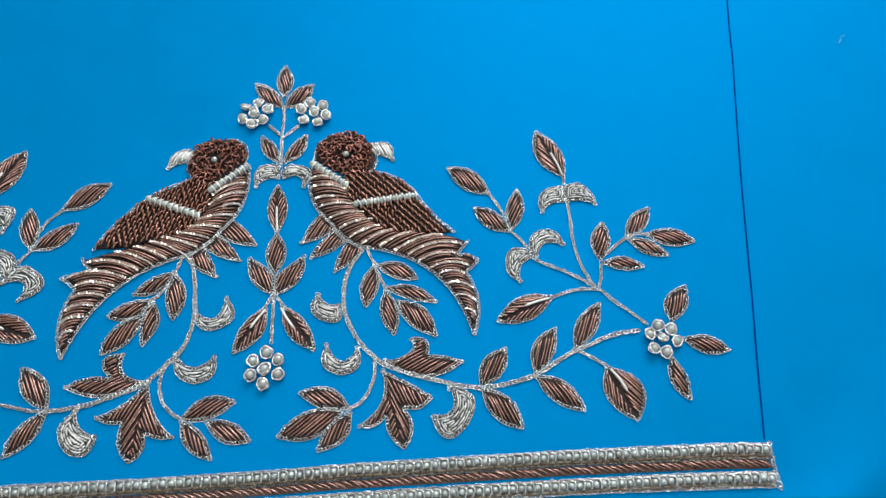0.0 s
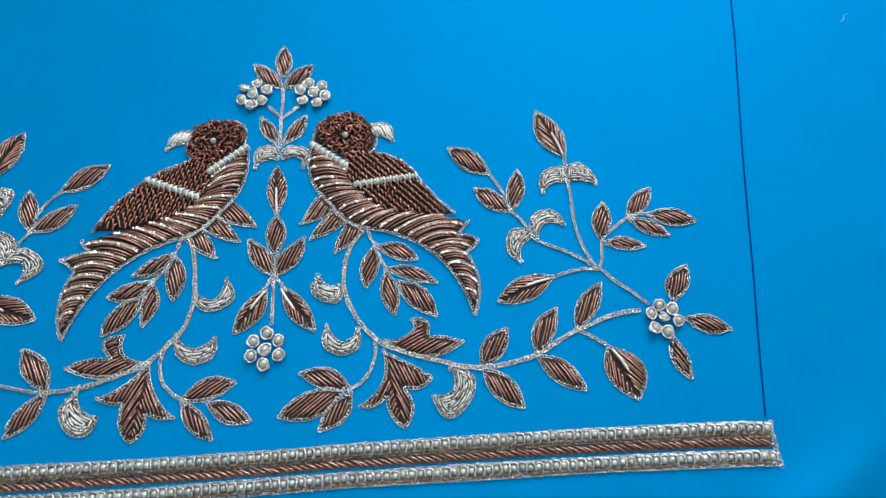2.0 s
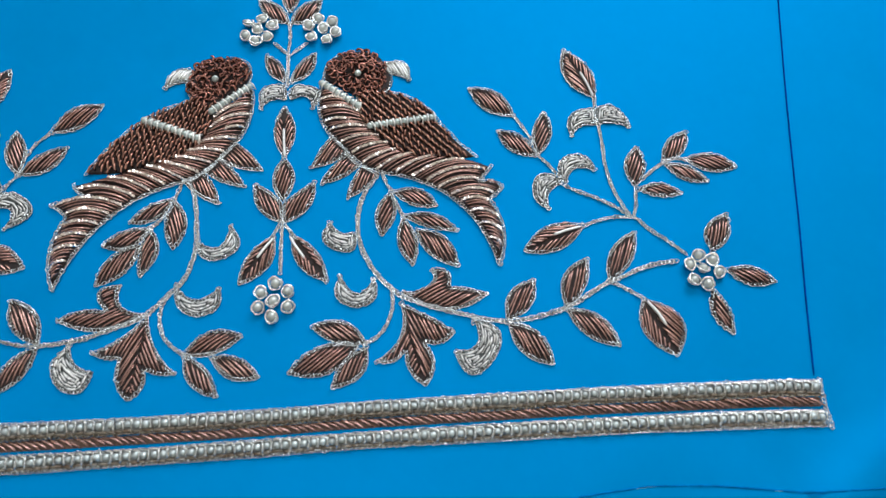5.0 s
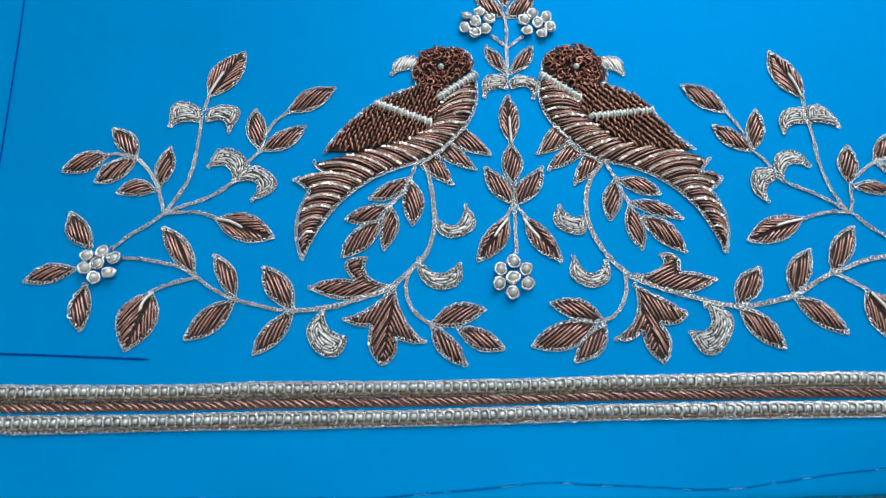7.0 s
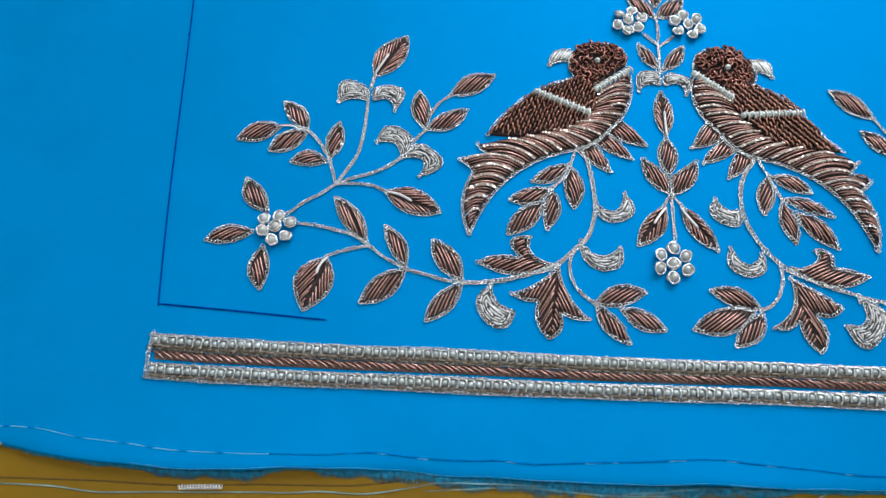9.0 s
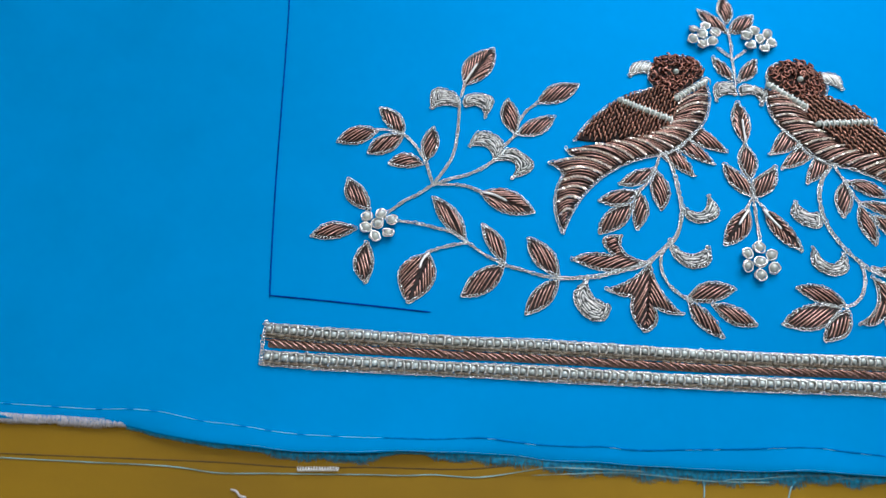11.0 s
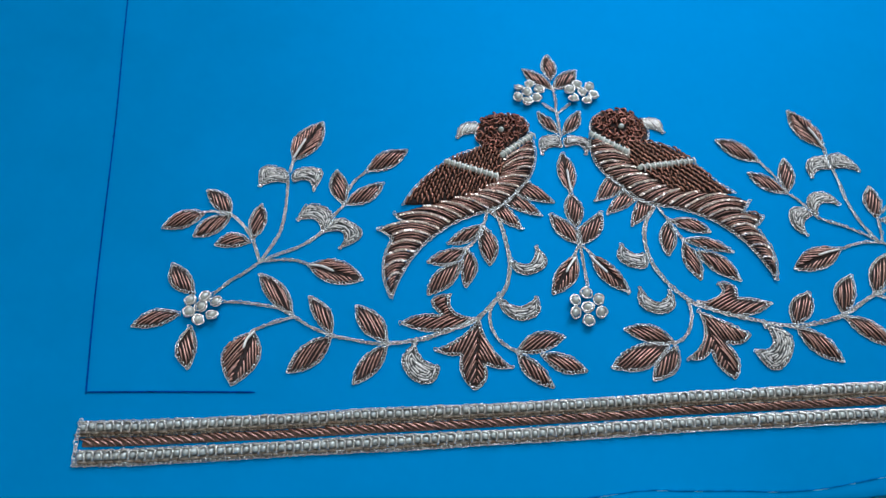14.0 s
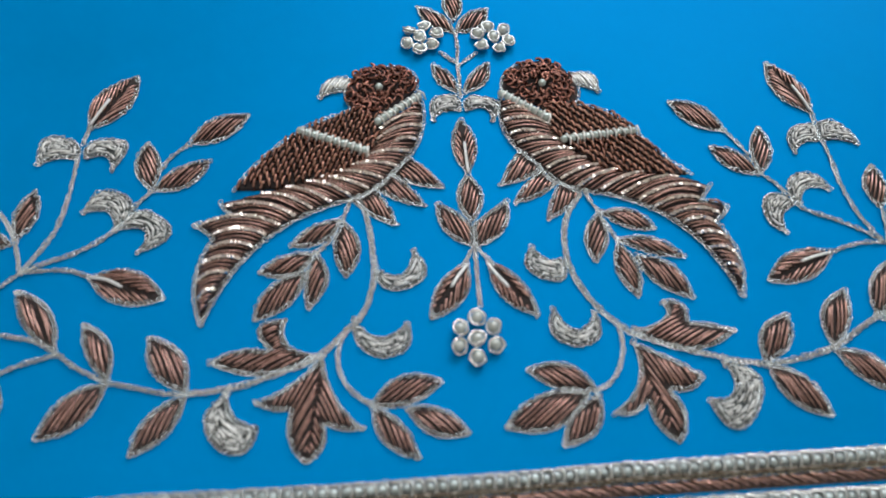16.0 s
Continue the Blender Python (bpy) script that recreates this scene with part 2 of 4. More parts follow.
def faceted(line, parent, at, z, rise):
    """A twisted square wire, whose flats catch the light."""
    p = evenly(line, 0.45)
    k = len(p)
    up = z + rise * np.sin(np.linspace(0.12, math.pi - 0.12, k))
    d = np.gradient(p, axis=0)
    d /= np.linalg.norm(d, axis=1)[:, None] + 1e-9
    side = np.c_[-d[:, 1], d[:, 0], np.zeros(k)]
    v = []
    for i in range(k):
        for j in range(4):
            a = j * math.pi / 2 + i * 0.7
            r = 0.5 * rng.uniform(0.7, 1.3)
            v.append(np.r_[p[i], up[i]] + r * math.cos(a) * side[i] + (0, 0, r * math.sin(a)))
    f = [(i * 4 + j, i * 4 + (j + 1) % 4, i * 4 + 4 + (j + 1) % 4, i * 4 + 4 + j) for i in range(k - 1) for j in range(4)]
    return mesh_part("faceted_wire", v, f + [(3, 2, 1, 0), tuple(range(4 * k - 4, 4 * k))], M_CUT, parent, "sparkling faceted wire", smooth=False, origin=at)


def wire(line, parent, at, mat=None, r=0.345, z=0.42, rise=0.5, segs=5, name="wire"):
    """One length of coil wire, standing up over the padding in the middle."""
    q = line[np.linspace(0, len(line) - 1, segs).round().astype(int)].copy()
    d = q[-1] - q[0]
    q += rng.normal(0, 0.016) * np.sin(np.linspace(0, math.pi, segs))[:, None] * np.array([-d[1], d[0]]) + rng.normal(0, 0.04, 2)
    r = r * rng.uniform(0.88, 1.1)
    up = z + rise * np.sin(np.linspace(0.12, math.pi - 0.12, segs)) + rng.normal(0, 0.05)
    v, f = tube(np.c_[q, up], r)
    return mesh_part(name, v, f, mat or M_COPPER, parent, origin=at)


# the default M_PAD paints the shade of the gaps into the felt
def padding(poly, parent, at, top=0.3, mat=None):
    from mathutils.geometry import tessellate_polygon
    p = evenly(drawn_in(poly, 0.1), 0.8, True)
    k = len(p)
    tris = tessellate_polygon([[Vector((*q, 0)) for q in p]])
    v = np.vstack([np.c_[p, np.full(k, 0.02)], np.c_[p * 0.97 + p.mean(0) * 0.03, np.full(k, top)]])
    f = [tuple(k + i for i in t) for t in tris] + [(i, (i + 1) % k, k + (i + 1) % k, k + i) for i in range(k)]
    return mesh_part("padding", v, f, mat or M_PAD, parent, "padding under the wire, any gap shade put into its colour", smooth=False, origin=at)


def drawn_in(poly, by):
    """An outline moved inwards."""
    p = evenly(poly, 0.5, True)
    d = np.roll(p, -1, 0) - np.roll(p, 1, 0)
    n = np.c_[-d[:, 1], d[:, 0]] / (np.linalg.norm(d, axis=1)[:, None] + 1e-9)
    x, y = p.T
    if (x * np.roll(y, -1) - y * np.roll(x, -1)).sum() < 0:
        n = -n
    return p + by * n


def edging(poly, parent, at, width=1.15, z=0.35, edges=0, inset=0.45):
    """Chain stitch round an outline, or along its first few bows."""
    path = poly[: edges * 10 + 1] if edges else drawn_in(poly, inset)
    v, f = chain(path, width=width, z=z, closed=not edges)
    return mesh_part("edging", v, f, M_CHAIN, parent, "silver chain-stitch edging", origin=at)


def lean_of(base, tip):
    """The angle at which wires cross a leaf: steeper than its own, but for an upright one."""
    a = math.degrees(math.atan2(tip[1] - base[1], tip[0] - base[0])) % 180
    sign, slope = (1, a) if a <= 90 else (-1, 180 - a)
    pull = 18 if slope < 52 else 10 if slope < 70 else -14
    return radians(sign * (slope + pull))


SLIM = 0.88  # the edging stands outside the line of the fill


def leaf(base, side_a, tip, side_b, vein=()):
    base, tip = np.array(base), np.array(tip)
    along = (tip - base) / np.linalg.norm(tip - base)
    side_a, side_b = (base + along * ((q - base) @ along) + (0.79 if len(vein) else SLIM) * ((q - base) - along * ((q - base) @ along)) for q in (np.array(side_a), np.array(side_b)))
    poly = closed_outline((base, side_a, tip, side_b))
    label = "copper coil-wire leaf with a silver midrib, edged in silver chain stitch" if vein else "slender copper coil-wire leaf edged in silver chain stitch"
    top = thing("embroidered_leaf", base, label, "leaf motif", "embroidered leaves")
    padding(poly, top, base)
    edging(poly, top, base, width=1.15, z=0.32, inset=0.35)
    if vein:
        axis = math.atan2(tip[1] - base[1], tip[0] - base[0])
        k = len(poly) // 2
        for half, turn in ((poly[: k + 1], -1), (np.vstack([poly[k:], poly[:1]]), 1)):
            for line in lay_wires(half, axis + turn * radians(-21 if np.cross(tip - base, half[k // 2] - base) < 0 else 21) * turn, 0.85, 0.3):
                wire(line, top, base)
        mid = evenly(glide(vein), 0.6)
        v, f = tube(np.c_[mid, np.linspace(0.9, 1.75, len(mid))], 0.42)
        mesh_part("midrib", v, f, M_SILVER, top, "bright silver midrib", origin=base)
    else:
        for line in lay_wires(poly, lean_of(base, tip)):
            wire(line, top, base)
    return top


def patch(*points, lean=None):
    """A lobed shape filled with copper wire."""
    pts = np.array(points)
    base = pts[0]
    poly = closed_outline(points)
    top = thing("embroidered_blossom" if len(points) > 6 else "embroidered_leaf", base, "lobed copper coil-wire blossom edged in silver chain stitch" if len(points) > 6 else "pointed copper coil-wire leaf edged in silver chain stitch", "flower motif" if len(points) > 6 else "leaf motif", "embroidered blossoms" if len(points) > 6 else "embroidered leaves")
    padding(poly, top, base)
    edging(poly, top, base)
    if len(points) == 12:
        low = pts[np.argmin(pts[:, 1])]
        axis = low - base
        mid_x = lambda q: np.cross(axis, q - base)
        for keep, ang in ((False, radians(62)), (True, radians(115))):
            for line in lay_wires(poly, ang):
                part_line = line[(mid_x(line) < 0) != keep]
                if len(part_line) > 8:
                    wire(part_line, top, base)
    else:
        far = pts[np.argmax(np.linalg.norm(pts - base, axis=1))]
        for line in lay_wires(poly, lean or (radians(27) if len(points) > 6 else lean_of(base, far))):
            wire(line, top, base)
    return top


def feather(*points):
    """A pointed breast feather, rooted broadly under the bird's edge, its wires steep."""
    root, tip = (np.array(points[0]) + points[4]) / 2, np.array(points[2])
    steep = math.atan2(tip[1] - root[1], tip[0] - root[0])
    return patch(*points, lean=steep + radians(16 if tip[0] < root[0] else -16))


def crescent(*points):
    pts = np.array(points)
    base = pts[-2] if len(points) > 4 else pts[0]
    poly = closed_outline(points)
    top = thing("silver_petal", base, "curved petal of nested silver wires in chain-stitch edging", "petal motif", "silver petals")
    padding(poly, top, base, mat=M_SLATE)
    edging(poly, top, base)
    p = evenly(poly, 0.4, True)
    d = np.roll(p, -1, 0) - np.roll(p, 1, 0)
    n = np.c_[-d[:, 1], d[:, 0]] / (np.linalg.norm(d, axis=1)[:, None] + 1e-9)
    if not inside(poly, (p + 0.3 * n)[:8])[0].sum() > 4:
        n = -n
    for depth in (1.3, 2.05, 2.8, 3.55, 4.3):
        q = p + depth * n
        ok, far = inside(poly, q)
        good = ok & (far > depth * 0.93)
        for a, b in runs(good):
            while b - a > 4:
                e = min(b, a + int(rng.integers(6, 14)))
                if b - e < 4:
                    e = b
                wire(q[a:e], top, base, M_SILVER, r=0.3, z=0.55 + 0.12 * depth, rise=0.2, segs=max(3, (e - a) // 3))
                a = e
    return top


def stem(*points):
    path = glide(points)
    bold = len(points) > 10
    v, f = chain(path, width=1.55 if bold else 1.15, pitch=1.2 if bold else 1.1, z=0.34, closed=False, r=0.215 if bold else 0.175)
    ob = mesh_part("embroidered_vine", v, f, M_CHAIN, origin=points[0])
    ob.location = (points[0][0] * MM, points[0][1] * MM, 0)
    core = evenly(glide(points), 1.2)
    mesh_part("core", *tube(np.c_[core, np.full(len(core), 0.1)], 0.3 if bold else 0.22, 5), M_GREY, ob, "grey thread core", origin=points[0])
    return tagged(ob, "thin vine of silver chain stitch on blue cloth", "vine motif", "embroidered vines")


def ball(r, rings=7, segs=10, squash=1.0):
    bm = bmesh.new()
    bmesh.ops.create_uvsphere(bm, u_segments=segs, v_segments=rings, radius=r * MM)
    bmesh.ops.scale(bm, vec=(1, 1, squash), verts=bm.verts)
    me = bpy.data.meshes.new("ball")
    bm.to_mesh(me)
    bm.free()
    me.polygons.foreach_set("use_smooth", [True] * len(me.polygons))
    return me


def shared(name, me, parent, x, y, z, rz=0.0, scale=1.0, rx=0.0, at=(0, 0), label=""):
    ob = new(name, me)
    ob.parent = parent
    ob.matrix_basis = Matrix.LocRotScale(((x - at[0]) * MM, (y - at[1]) * MM, z * MM), Euler((rx, 0, rz)), (scale,) * 3)
    if label:
        tagged(ob, label)
    return ob


def curl_mesh(name, r_loop, r_wire, sweep, mat, rise=0.0, n=9, sides=5, wobble=0.0):
    a = np.linspace(0, sweep, n)
    r_loop = r_loop * (1 + wobble * np.sin(2.3 * a + r_wire * 20) + wobble * 0.6 * np.sin(5.1 * a))
    v, f = tube(np.c_[r_loop * np.cos(a), r_loop * np.sin(a), rise * a / sweep], r_wire, sides)
    me = bpy.data.meshes.new(name)
    me.from_pydata((v * MM).tolist(), [], f)
    me.polygons.foreach_set("use_smooth", [True] * len(me.polygons))
    me.materials.append(mat)
    return me


PEARL = ball(1.3, 9, 14, 1.0)
PEARL.materials.append(M_PEARL)
RINGS = [curl_mesh("coil", r, w, k * math.pi, M_RING, rise=h, n=30, wobble=0.09) for r, w, k, h in ((1.62, 0.28, 3.4, 1.2), (1.56, 0.31, 2.8, 1.0), (1.7, 0.26, 3.9, 1.3))]


def flower(*points):
    at = points[3]
    top = thing("pearl_flower", at, "flower of seven pearls, each ringed with silver coil", "flower motif", "pearl flowers")
    for x, y in points:
        p = shared("pearl", PEARL, top, x, y, 1.25, rng.uniform(0, 6), rng.uniform(1.02, 1.12), at=at)
        ring = new("coil", RINGS[rng.integers(3)])
        ring.parent = p
        ring.matrix_basis = Matrix.LocRotScale((0, 0, -0.0004), Euler((rng.normal(0, 0.2), rng.normal(0, 0.2), rng.uniform(0, 6.28))), None)
    return top


# ---- the room round the work ----
def box(name, x0, x1, y0, y1, z0, z1, mat, label="", kind="structure", category=""):
    bm = bmesh.new()
    bmesh.ops.create_cube(bm, size=1)
    bmesh.ops.scale(bm, vec=(x1 - x0, y1 - y0, z1 - z0), verts=bm.verts)
    bmesh.ops.translate(bm, vec=((x0 + x1) / 2, (y0 + y1) / 2, (z0 + z1) / 2), verts=bm.verts)
    me = bpy.data.meshes.new(name)
    bm.to_mesh(me)
    bm.free()
    me.materials.append(mat)
    return tagged(new(name, me), label, category, "", kind)


FLOOR = -0.0019
box("floor", -ROOM, ROOM, -ROOM, ROOM, FLOOR - 0.02, FLOOR, M_BOARD, "ochre painted boards under the blue cloth", category="floor")
box("wall_south", -ROOM, ROOM, -ROOM - 0.1, -ROOM, FLOOR - 0.02, TALL, M_WALL, "plain white wall")
box("wall_east", ROOM, ROOM + 0.1, -ROOM - 0.1, ROOM + 0.1, FLOOR - 0.02, TALL, M_WALL, "plain white wall")
box("wall_west", -ROOM - 0.1, -ROOM, -ROOM - 0.1, ROOM + 0.1, FLOOR - 0.02, TALL, M_WALL, "plain white wall")
box("ceiling", -ROOM - 0.1, ROOM + 0.1, -ROOM - 0.1, ROOM + 0.1, TALL, TALL + 0.1, M_WALL, "plain white ceiling")
north = tagged(new("wall_north"), "plain white wall with a window opening", "wall", "", "structure")
for x0, x1, z0, z1 in ((-ROOM, WIN_X - WIN_W / 2, FLOOR, TALL), (WIN_X + WIN_W / 2, ROOM, FLOOR, TALL), (WIN_X - WIN_W / 2, WIN_X + WIN_W / 2, FLOOR, WIN_Z - WIN_H / 2), (WIN_X - WIN_W / 2, WIN_X + WIN_W / 2, WIN_Z + WIN_H / 2, TALL)):
    box("panel", x0, x1, ROOM, ROOM + 0.1, z0, z1, M_WALL, kind="").parent = north


# ---- the cloth ----
HEM_X = (-300, -195, -184, -176, -164, -151, -143, -132, -118, -105, -87, -75, -67, -54, -28, -14, 9, 25, 46, 74, 101, 141, 300)
HEM_Y = (-34, -33.4, -33.5, -35, -36.8, -37.3, -37.9, -38, -37.4, -36.1, -35.7, -35.2, -36.3, -36.1, -36.3, -36.2, -35, -35.3, -34.6, -32.8, -32.3, -32.4, -32)


def hem_y(x):
    """The cloth's front edge, in millimetres."""
    return float(np.mean(np.interp((x - 3, x, x + 3), HEM_X, HEM_Y))) + 0.08 * math.sin(x / 3)


def cloth_z(x, y):
    """How far the cloth stands off its flat lie: ripples near the hem, none under the embroidery."""
    h = y - hem_y(x)
    low = max(0.0, 1 - h / 20)
    z = low * low * (0.7 * math.sin(x / 23 + 1) + 0.35 * math.sin(x / 9.5)) + low * 0.5
    if h < 2.5:
        z -= (1 - h / 2.5) ** 2 * 0.4
    fold = (x - 172) * 0.56 - (y + 14) * 0.83  # a soft fold across the front corner
    if x > 140 and fold > -14:
        z += 2.4 * math.exp(-((fold - 2) / 9) ** 2) - 1.0 * min(1.0, max(0.0, fold) / 14)
    far = max(0.0, (y - 160) / 100) + max(0.0, (abs(x) - 175) / 100)
    return z - 0.05 + min(far, 2) * 0.5 * math.sin(x / 70 + y / 90)


def cloth():
    xs = np.arange(-440, 441, 4.0)
    hs = np.r_[0, 0.4, 1.0, 1.8, 2.8, np.arange(4, 24, 2.0), np.arange(25, 500, 12.0)]
    v, f = [], []
    for x in xs:
        y0 = hem_y(x)
        v += [(x, y0 + h, cloth_z(x, y0 + h)) for h in hs]
    k = len(hs)
    for i in range(len(xs) - 1):
        for j in range(k - 1):
            f.append((i * k + j, (i + 1) * k + j, (i + 1) * k + j + 1, i * k + j + 1))
    ob = mesh_part("blue_cloth", v, f, M_CLOTH)
    tagged(ob, "bright blue satin cloth with a turned hem and tacking", "cloth")
    m = ob.modifiers.new("thick", "SOLIDIFY")
    m.thickness, m.offset = 0.0006, -1
    return ob


cloth()


def marking(name, points, r, mat, label, category="marking"):
    p = evenly(glide(points, 12), 2.0)
    z = np.array([cloth_z(*q) for q in p]) + 0.2
    v, f = tube(np.c_[p, z], r, 4)
    ob = mesh_part(name, v, f, mat)
    tagged(ob, label, category, "drawn guide lines")
    return ob


marking("guide_line", ((-150.3, 7.6), (-152.7, 28.5), (-155.1, 51.8), (-158.8, 93.1), (-161.4, 120.9), (-164.8, 152), (-168.4, 187), (-176, 262)), 0.25, M_INK, "dark blue drawn guide line up the cloth")
marking("guide_line", ((-150.3, 8.3), (-126.4, 7.3), (-101.2, 6.0)), 0.27, M_INK, "short dark blue guide line along the border")
marking("guide_line", ((149.3, 0.8), (152.8, 24.4), (156.1, 44.8), (159.4, 67), (162.7, 88.7), (167.4, 117.1), (171.8, 142.9), (174.6, 162.3), (190, 258)), 0.25, M_INK, "dark blue drawn guide line up the cloth")


# ---- the border: two beaded bands and a copper rope between ----
def bend(p):
    """The border as sewn by hand: it sags and narrows a little along its length."""
    p = np.array(p, float)
    x, y = p[..., 0], p[..., 1]
    a = np.interp(x, (-150, -134, -100, -84, -68, -20, 8, 24, 60, 90, 123, 140, 150), (-0.3, -0.8, -0.9, -0.8, -0.4, -0.45, -0.15, 0.5, 0.7, 1.1, 0.6, 0.6, 0))
    b = np.interp(x, (-150, -134, -100, -84, -53, -20, 8, 24, 73, 106, 123, 140, 150), (-0.4, -0.7, -0.4, -0.2, 0, 0.4, 1.1, 1.4, 1.6, 1.5, 1.3, 1.0, 0.5))
    return np.stack([x, y + a + (b - a) * -y / 13.5], -1)


def strip(x0, x1, top, low):
    """The outline of one long band of the border."""
    xs = np.linspace(x0, x1, 41)
    return bend(np.r_[np.c_[xs, np.full(41, top)], np.c_[xs[::-1], np.full(41, low)]])


def border():
    top = thing("beaded_border", (0, -6.5), "straight border of two silver beaded bands and a copper rope", "border")
    at = (0, -6)
    a = np.linspace(0, 2 * math.pi, 9)[:-1]
    prof = ((-0.85, 0.45), (-0.7, 0.85), (0.0, 0.98), (0.7, 0.85), (0.85, 0.45))
    v = [(x, r * math.cos(t), r * math.sin(t)) for x, r in prof for t in a]
    f = [(i * 8 + j, i * 8 + (j + 1) % 8, (i + 1) * 8 + (j + 1) % 8, (i + 1) * 8 + j) for i in range(4) for j in range(8)] + [tuple(range(8))[::-1], tuple(range(32, 40))]
    bead_me = bpy.data.meshes.new("bead")
    bead_me.from_pydata((np.array(v) * MM).tolist(), [], f)
    bead_me.polygons.foreach_set("use_smooth", [True] * len(f))
    bead_me.materials.append(M_BEAD)
    corner = glide(((-1.0, 1.35, 0.1), (0.2, 1.42, 0.35), (1.0, 1.1, 0.75), (1.22, 0.0, 1.0), (1.05, -1.45, 0.2)), 3)
    v, f = tube(corner, 0.3, 5, 0.7)
    link_me = bpy.data.meshes.new("bead_stitch")
    link_me.from_pydata((v * MM).tolist(), [], f)
    link_me.polygons.foreach_set("use_smooth", [True] * len(f))
    link_me.materials.append(M_RING)
    for y_top, x0, x1 in ((0.0, -150.0, 150.0), (-8.5, -149.2, 149.6)):
        p = strip(x0, x1, y_top + 0.1, y_top - 4.5)
        padding(p, top, at, 0.35, M_GREY)
        for dy, w, outer in ((-0.3, 1.05, True), (-4.25, 1.0, y_top < -1)):
            n = 40
            line = np.c_[np.linspace(x0, x1, n), y_top + dy + 0.12 * np.sin(np.linspace(0, 30, n) + dy)]
            v, f = chain(bend(line), width=w, pitch=1.35, z=0.5, closed=False)
            mesh_part("chain_trim", v, f, M_CHAIN if outer else M_DULL, top, "silver chain stitch" if outer else "dull silver chain stitch", origin=at)
        verts, faces, x = [], [], x0 + 0.8
        while x < x1 - 2.5:
            long = rng.uniform(1.7, 3.1)
            y = y_top - 3.62 + rng.normal(0, 0.08)
            v, f = tube(np.c_[bend(((x, y), (x + long / 2, y), (x + long, y + rng.normal(0, 0.12)))), np.full(3, 0.62) + rng.normal(0, 0.06)], 0.52, 6, 0.85)
            o = sum(len(q) for q in verts)
            verts.append(v)
            faces += [tuple(i + o for i in q) for q in f]
            x += long + 0.12
        mesh_part("bugle_trim", np.concatenate(verts), faces, M_BUGLE, top, "smoky glass bugle beads", origin=at)
        count = 124
        for k in range(count):
            x = x0 + 1.5 + (x1 - x0 - 3.0) * k / (count - 1)
            x, y = bend((x, y_top - 1.95))
            shared("bead", bead_me, top, x + rng.normal(0, 0.1), y + rng.normal(0, 0.1), 1.1, rng.normal(0, 0.15), rng.uniform(0.85, 1.02), at=at)
            shared("bead_stitch", link_me, top, x + 0.1, y + rng.normal(0, 0.08), 0.85 + rng.normal(0, 0.08), rng.normal(0, 0.16), rng.uniform(0.9, 1.1), at=at, rx=rng.normal(0, 0.12))
    for x, lo in ((-149.8, -12.6), (150.2, -12.6)):
        v, f = chain(np.array([(x, 0.0), (x - 0.2, -6), (x + 0.3, lo)]), width=1.2, z=0.5, closed=False)
        mesh_part("chain_trim", v, f, M_CHAIN, top, "silver chain stitch", origin=at)
    p = strip(-148.5, 149.5, -4.7, -7.5)
    padding(p, top, at, 0.25, M_BROWN)
    for k in range(142):
        x = -147 + 295 * k / 141 + rng.normal(0, 0.12)
        q = evenly(glide(bend(((x - 2.3, -4.9), (x - 0.9, -5.4), (x + 0.8, -6.3), (x + 2.2, -7.3)))), 0.4) + (0, rng.normal(0, 0.1))
        wire(q, top, at, r=0.3, z=0.4, rise=0.45)


border()

# ---- embroidered leaves, petals, stems and flowers ----
# sprays of the one side
stem((-117.0, 39.8), (-111.8, 44.7), (-106.9, 48.0), (-103.3, 51.5))
stem((-113.6, 36.8), (-108.4, 36.5), (-101.5, 35.2), (-96.2, 33.8), (-91.3, 30.8), (-85.7, 26.8), (-79.1, 23.5), (-73.7, 22.1), (-67.0, 20.4), (-61.6, 20.0))
stem((-61.6, 20.0), (-56.9, 20.3), (-50.1, 21.3), (-43.2, 23.5), (-37.0, 25.5), (-33.9, 27.3), (-31.5, 29.2), (-28.2, 32.7), (-25.1, 35.6), (-22.9, 39.4), (-21.4, 45.3), (-21.1, 49.6), (-21.4, 54.1), (-22.2, 60.9), (-23.5, 66.8), (-25.1, 70.4))
stem((-103.3, 26.3), (-99.2, 28.1), (-95.1, 29.4), (-91.3, 30.4))
stem((-103.3, 51.5), (-104.5, 55.4), (-106.0, 59.9))
stem((-106.6, 61.1), (-109.4, 65.7), (-112.5, 69.3), (-114.5, 71.0))
stem((-115.4, 71.3), (-120.2, 72.4), (-123.3, 72.3))
stem((-102.8, 51.9), (-100.4, 56.3), (-97.3, 62.9), (-96.0, 72.1), (-95.8, 84.2))
stem((-95.3, 89.3), (-94.4, 94.4))
stem((-102.8, 51.7), (-97.6, 54.0), (-92.3, 56.0), (-87.0, 59.1), (-83.5, 62.1))
stem((-80.0, 68.4), (-76.3, 73.2))
stem((-74.9, 79.2), (-72.3, 84.1), (-68.4, 88.0))
stem((-102.8, 51.4), (-97.4, 51.9), (-92.1, 51.6), (-87.2, 49.7))
stem((-27.4, 33.4), (-29.2, 30.1), (-29.6, 25.6), (-28.3, 21.2), (-25.7, 17.9), (-22.1, 15.3))
stem((-26.2, 70.5), (-27.5, 66.2), (-28.6, 63.0))
stem((-30.2, 58.9), (-32.9, 55.7), (-35.3, 53.8))
leaf((-123.0, 40.0), (-123.7, 45.5), (-131.4, 52.2), (-131.7, 44.2))
leaf((-126.3, 33.2), (-134.9, 35.5), (-141.1, 29.4), (-131.9, 29.0))
leaf((-122.8, 28.9), (-126.8, 20.3), (-121.6, 13.9), (-119.7, 22.2))
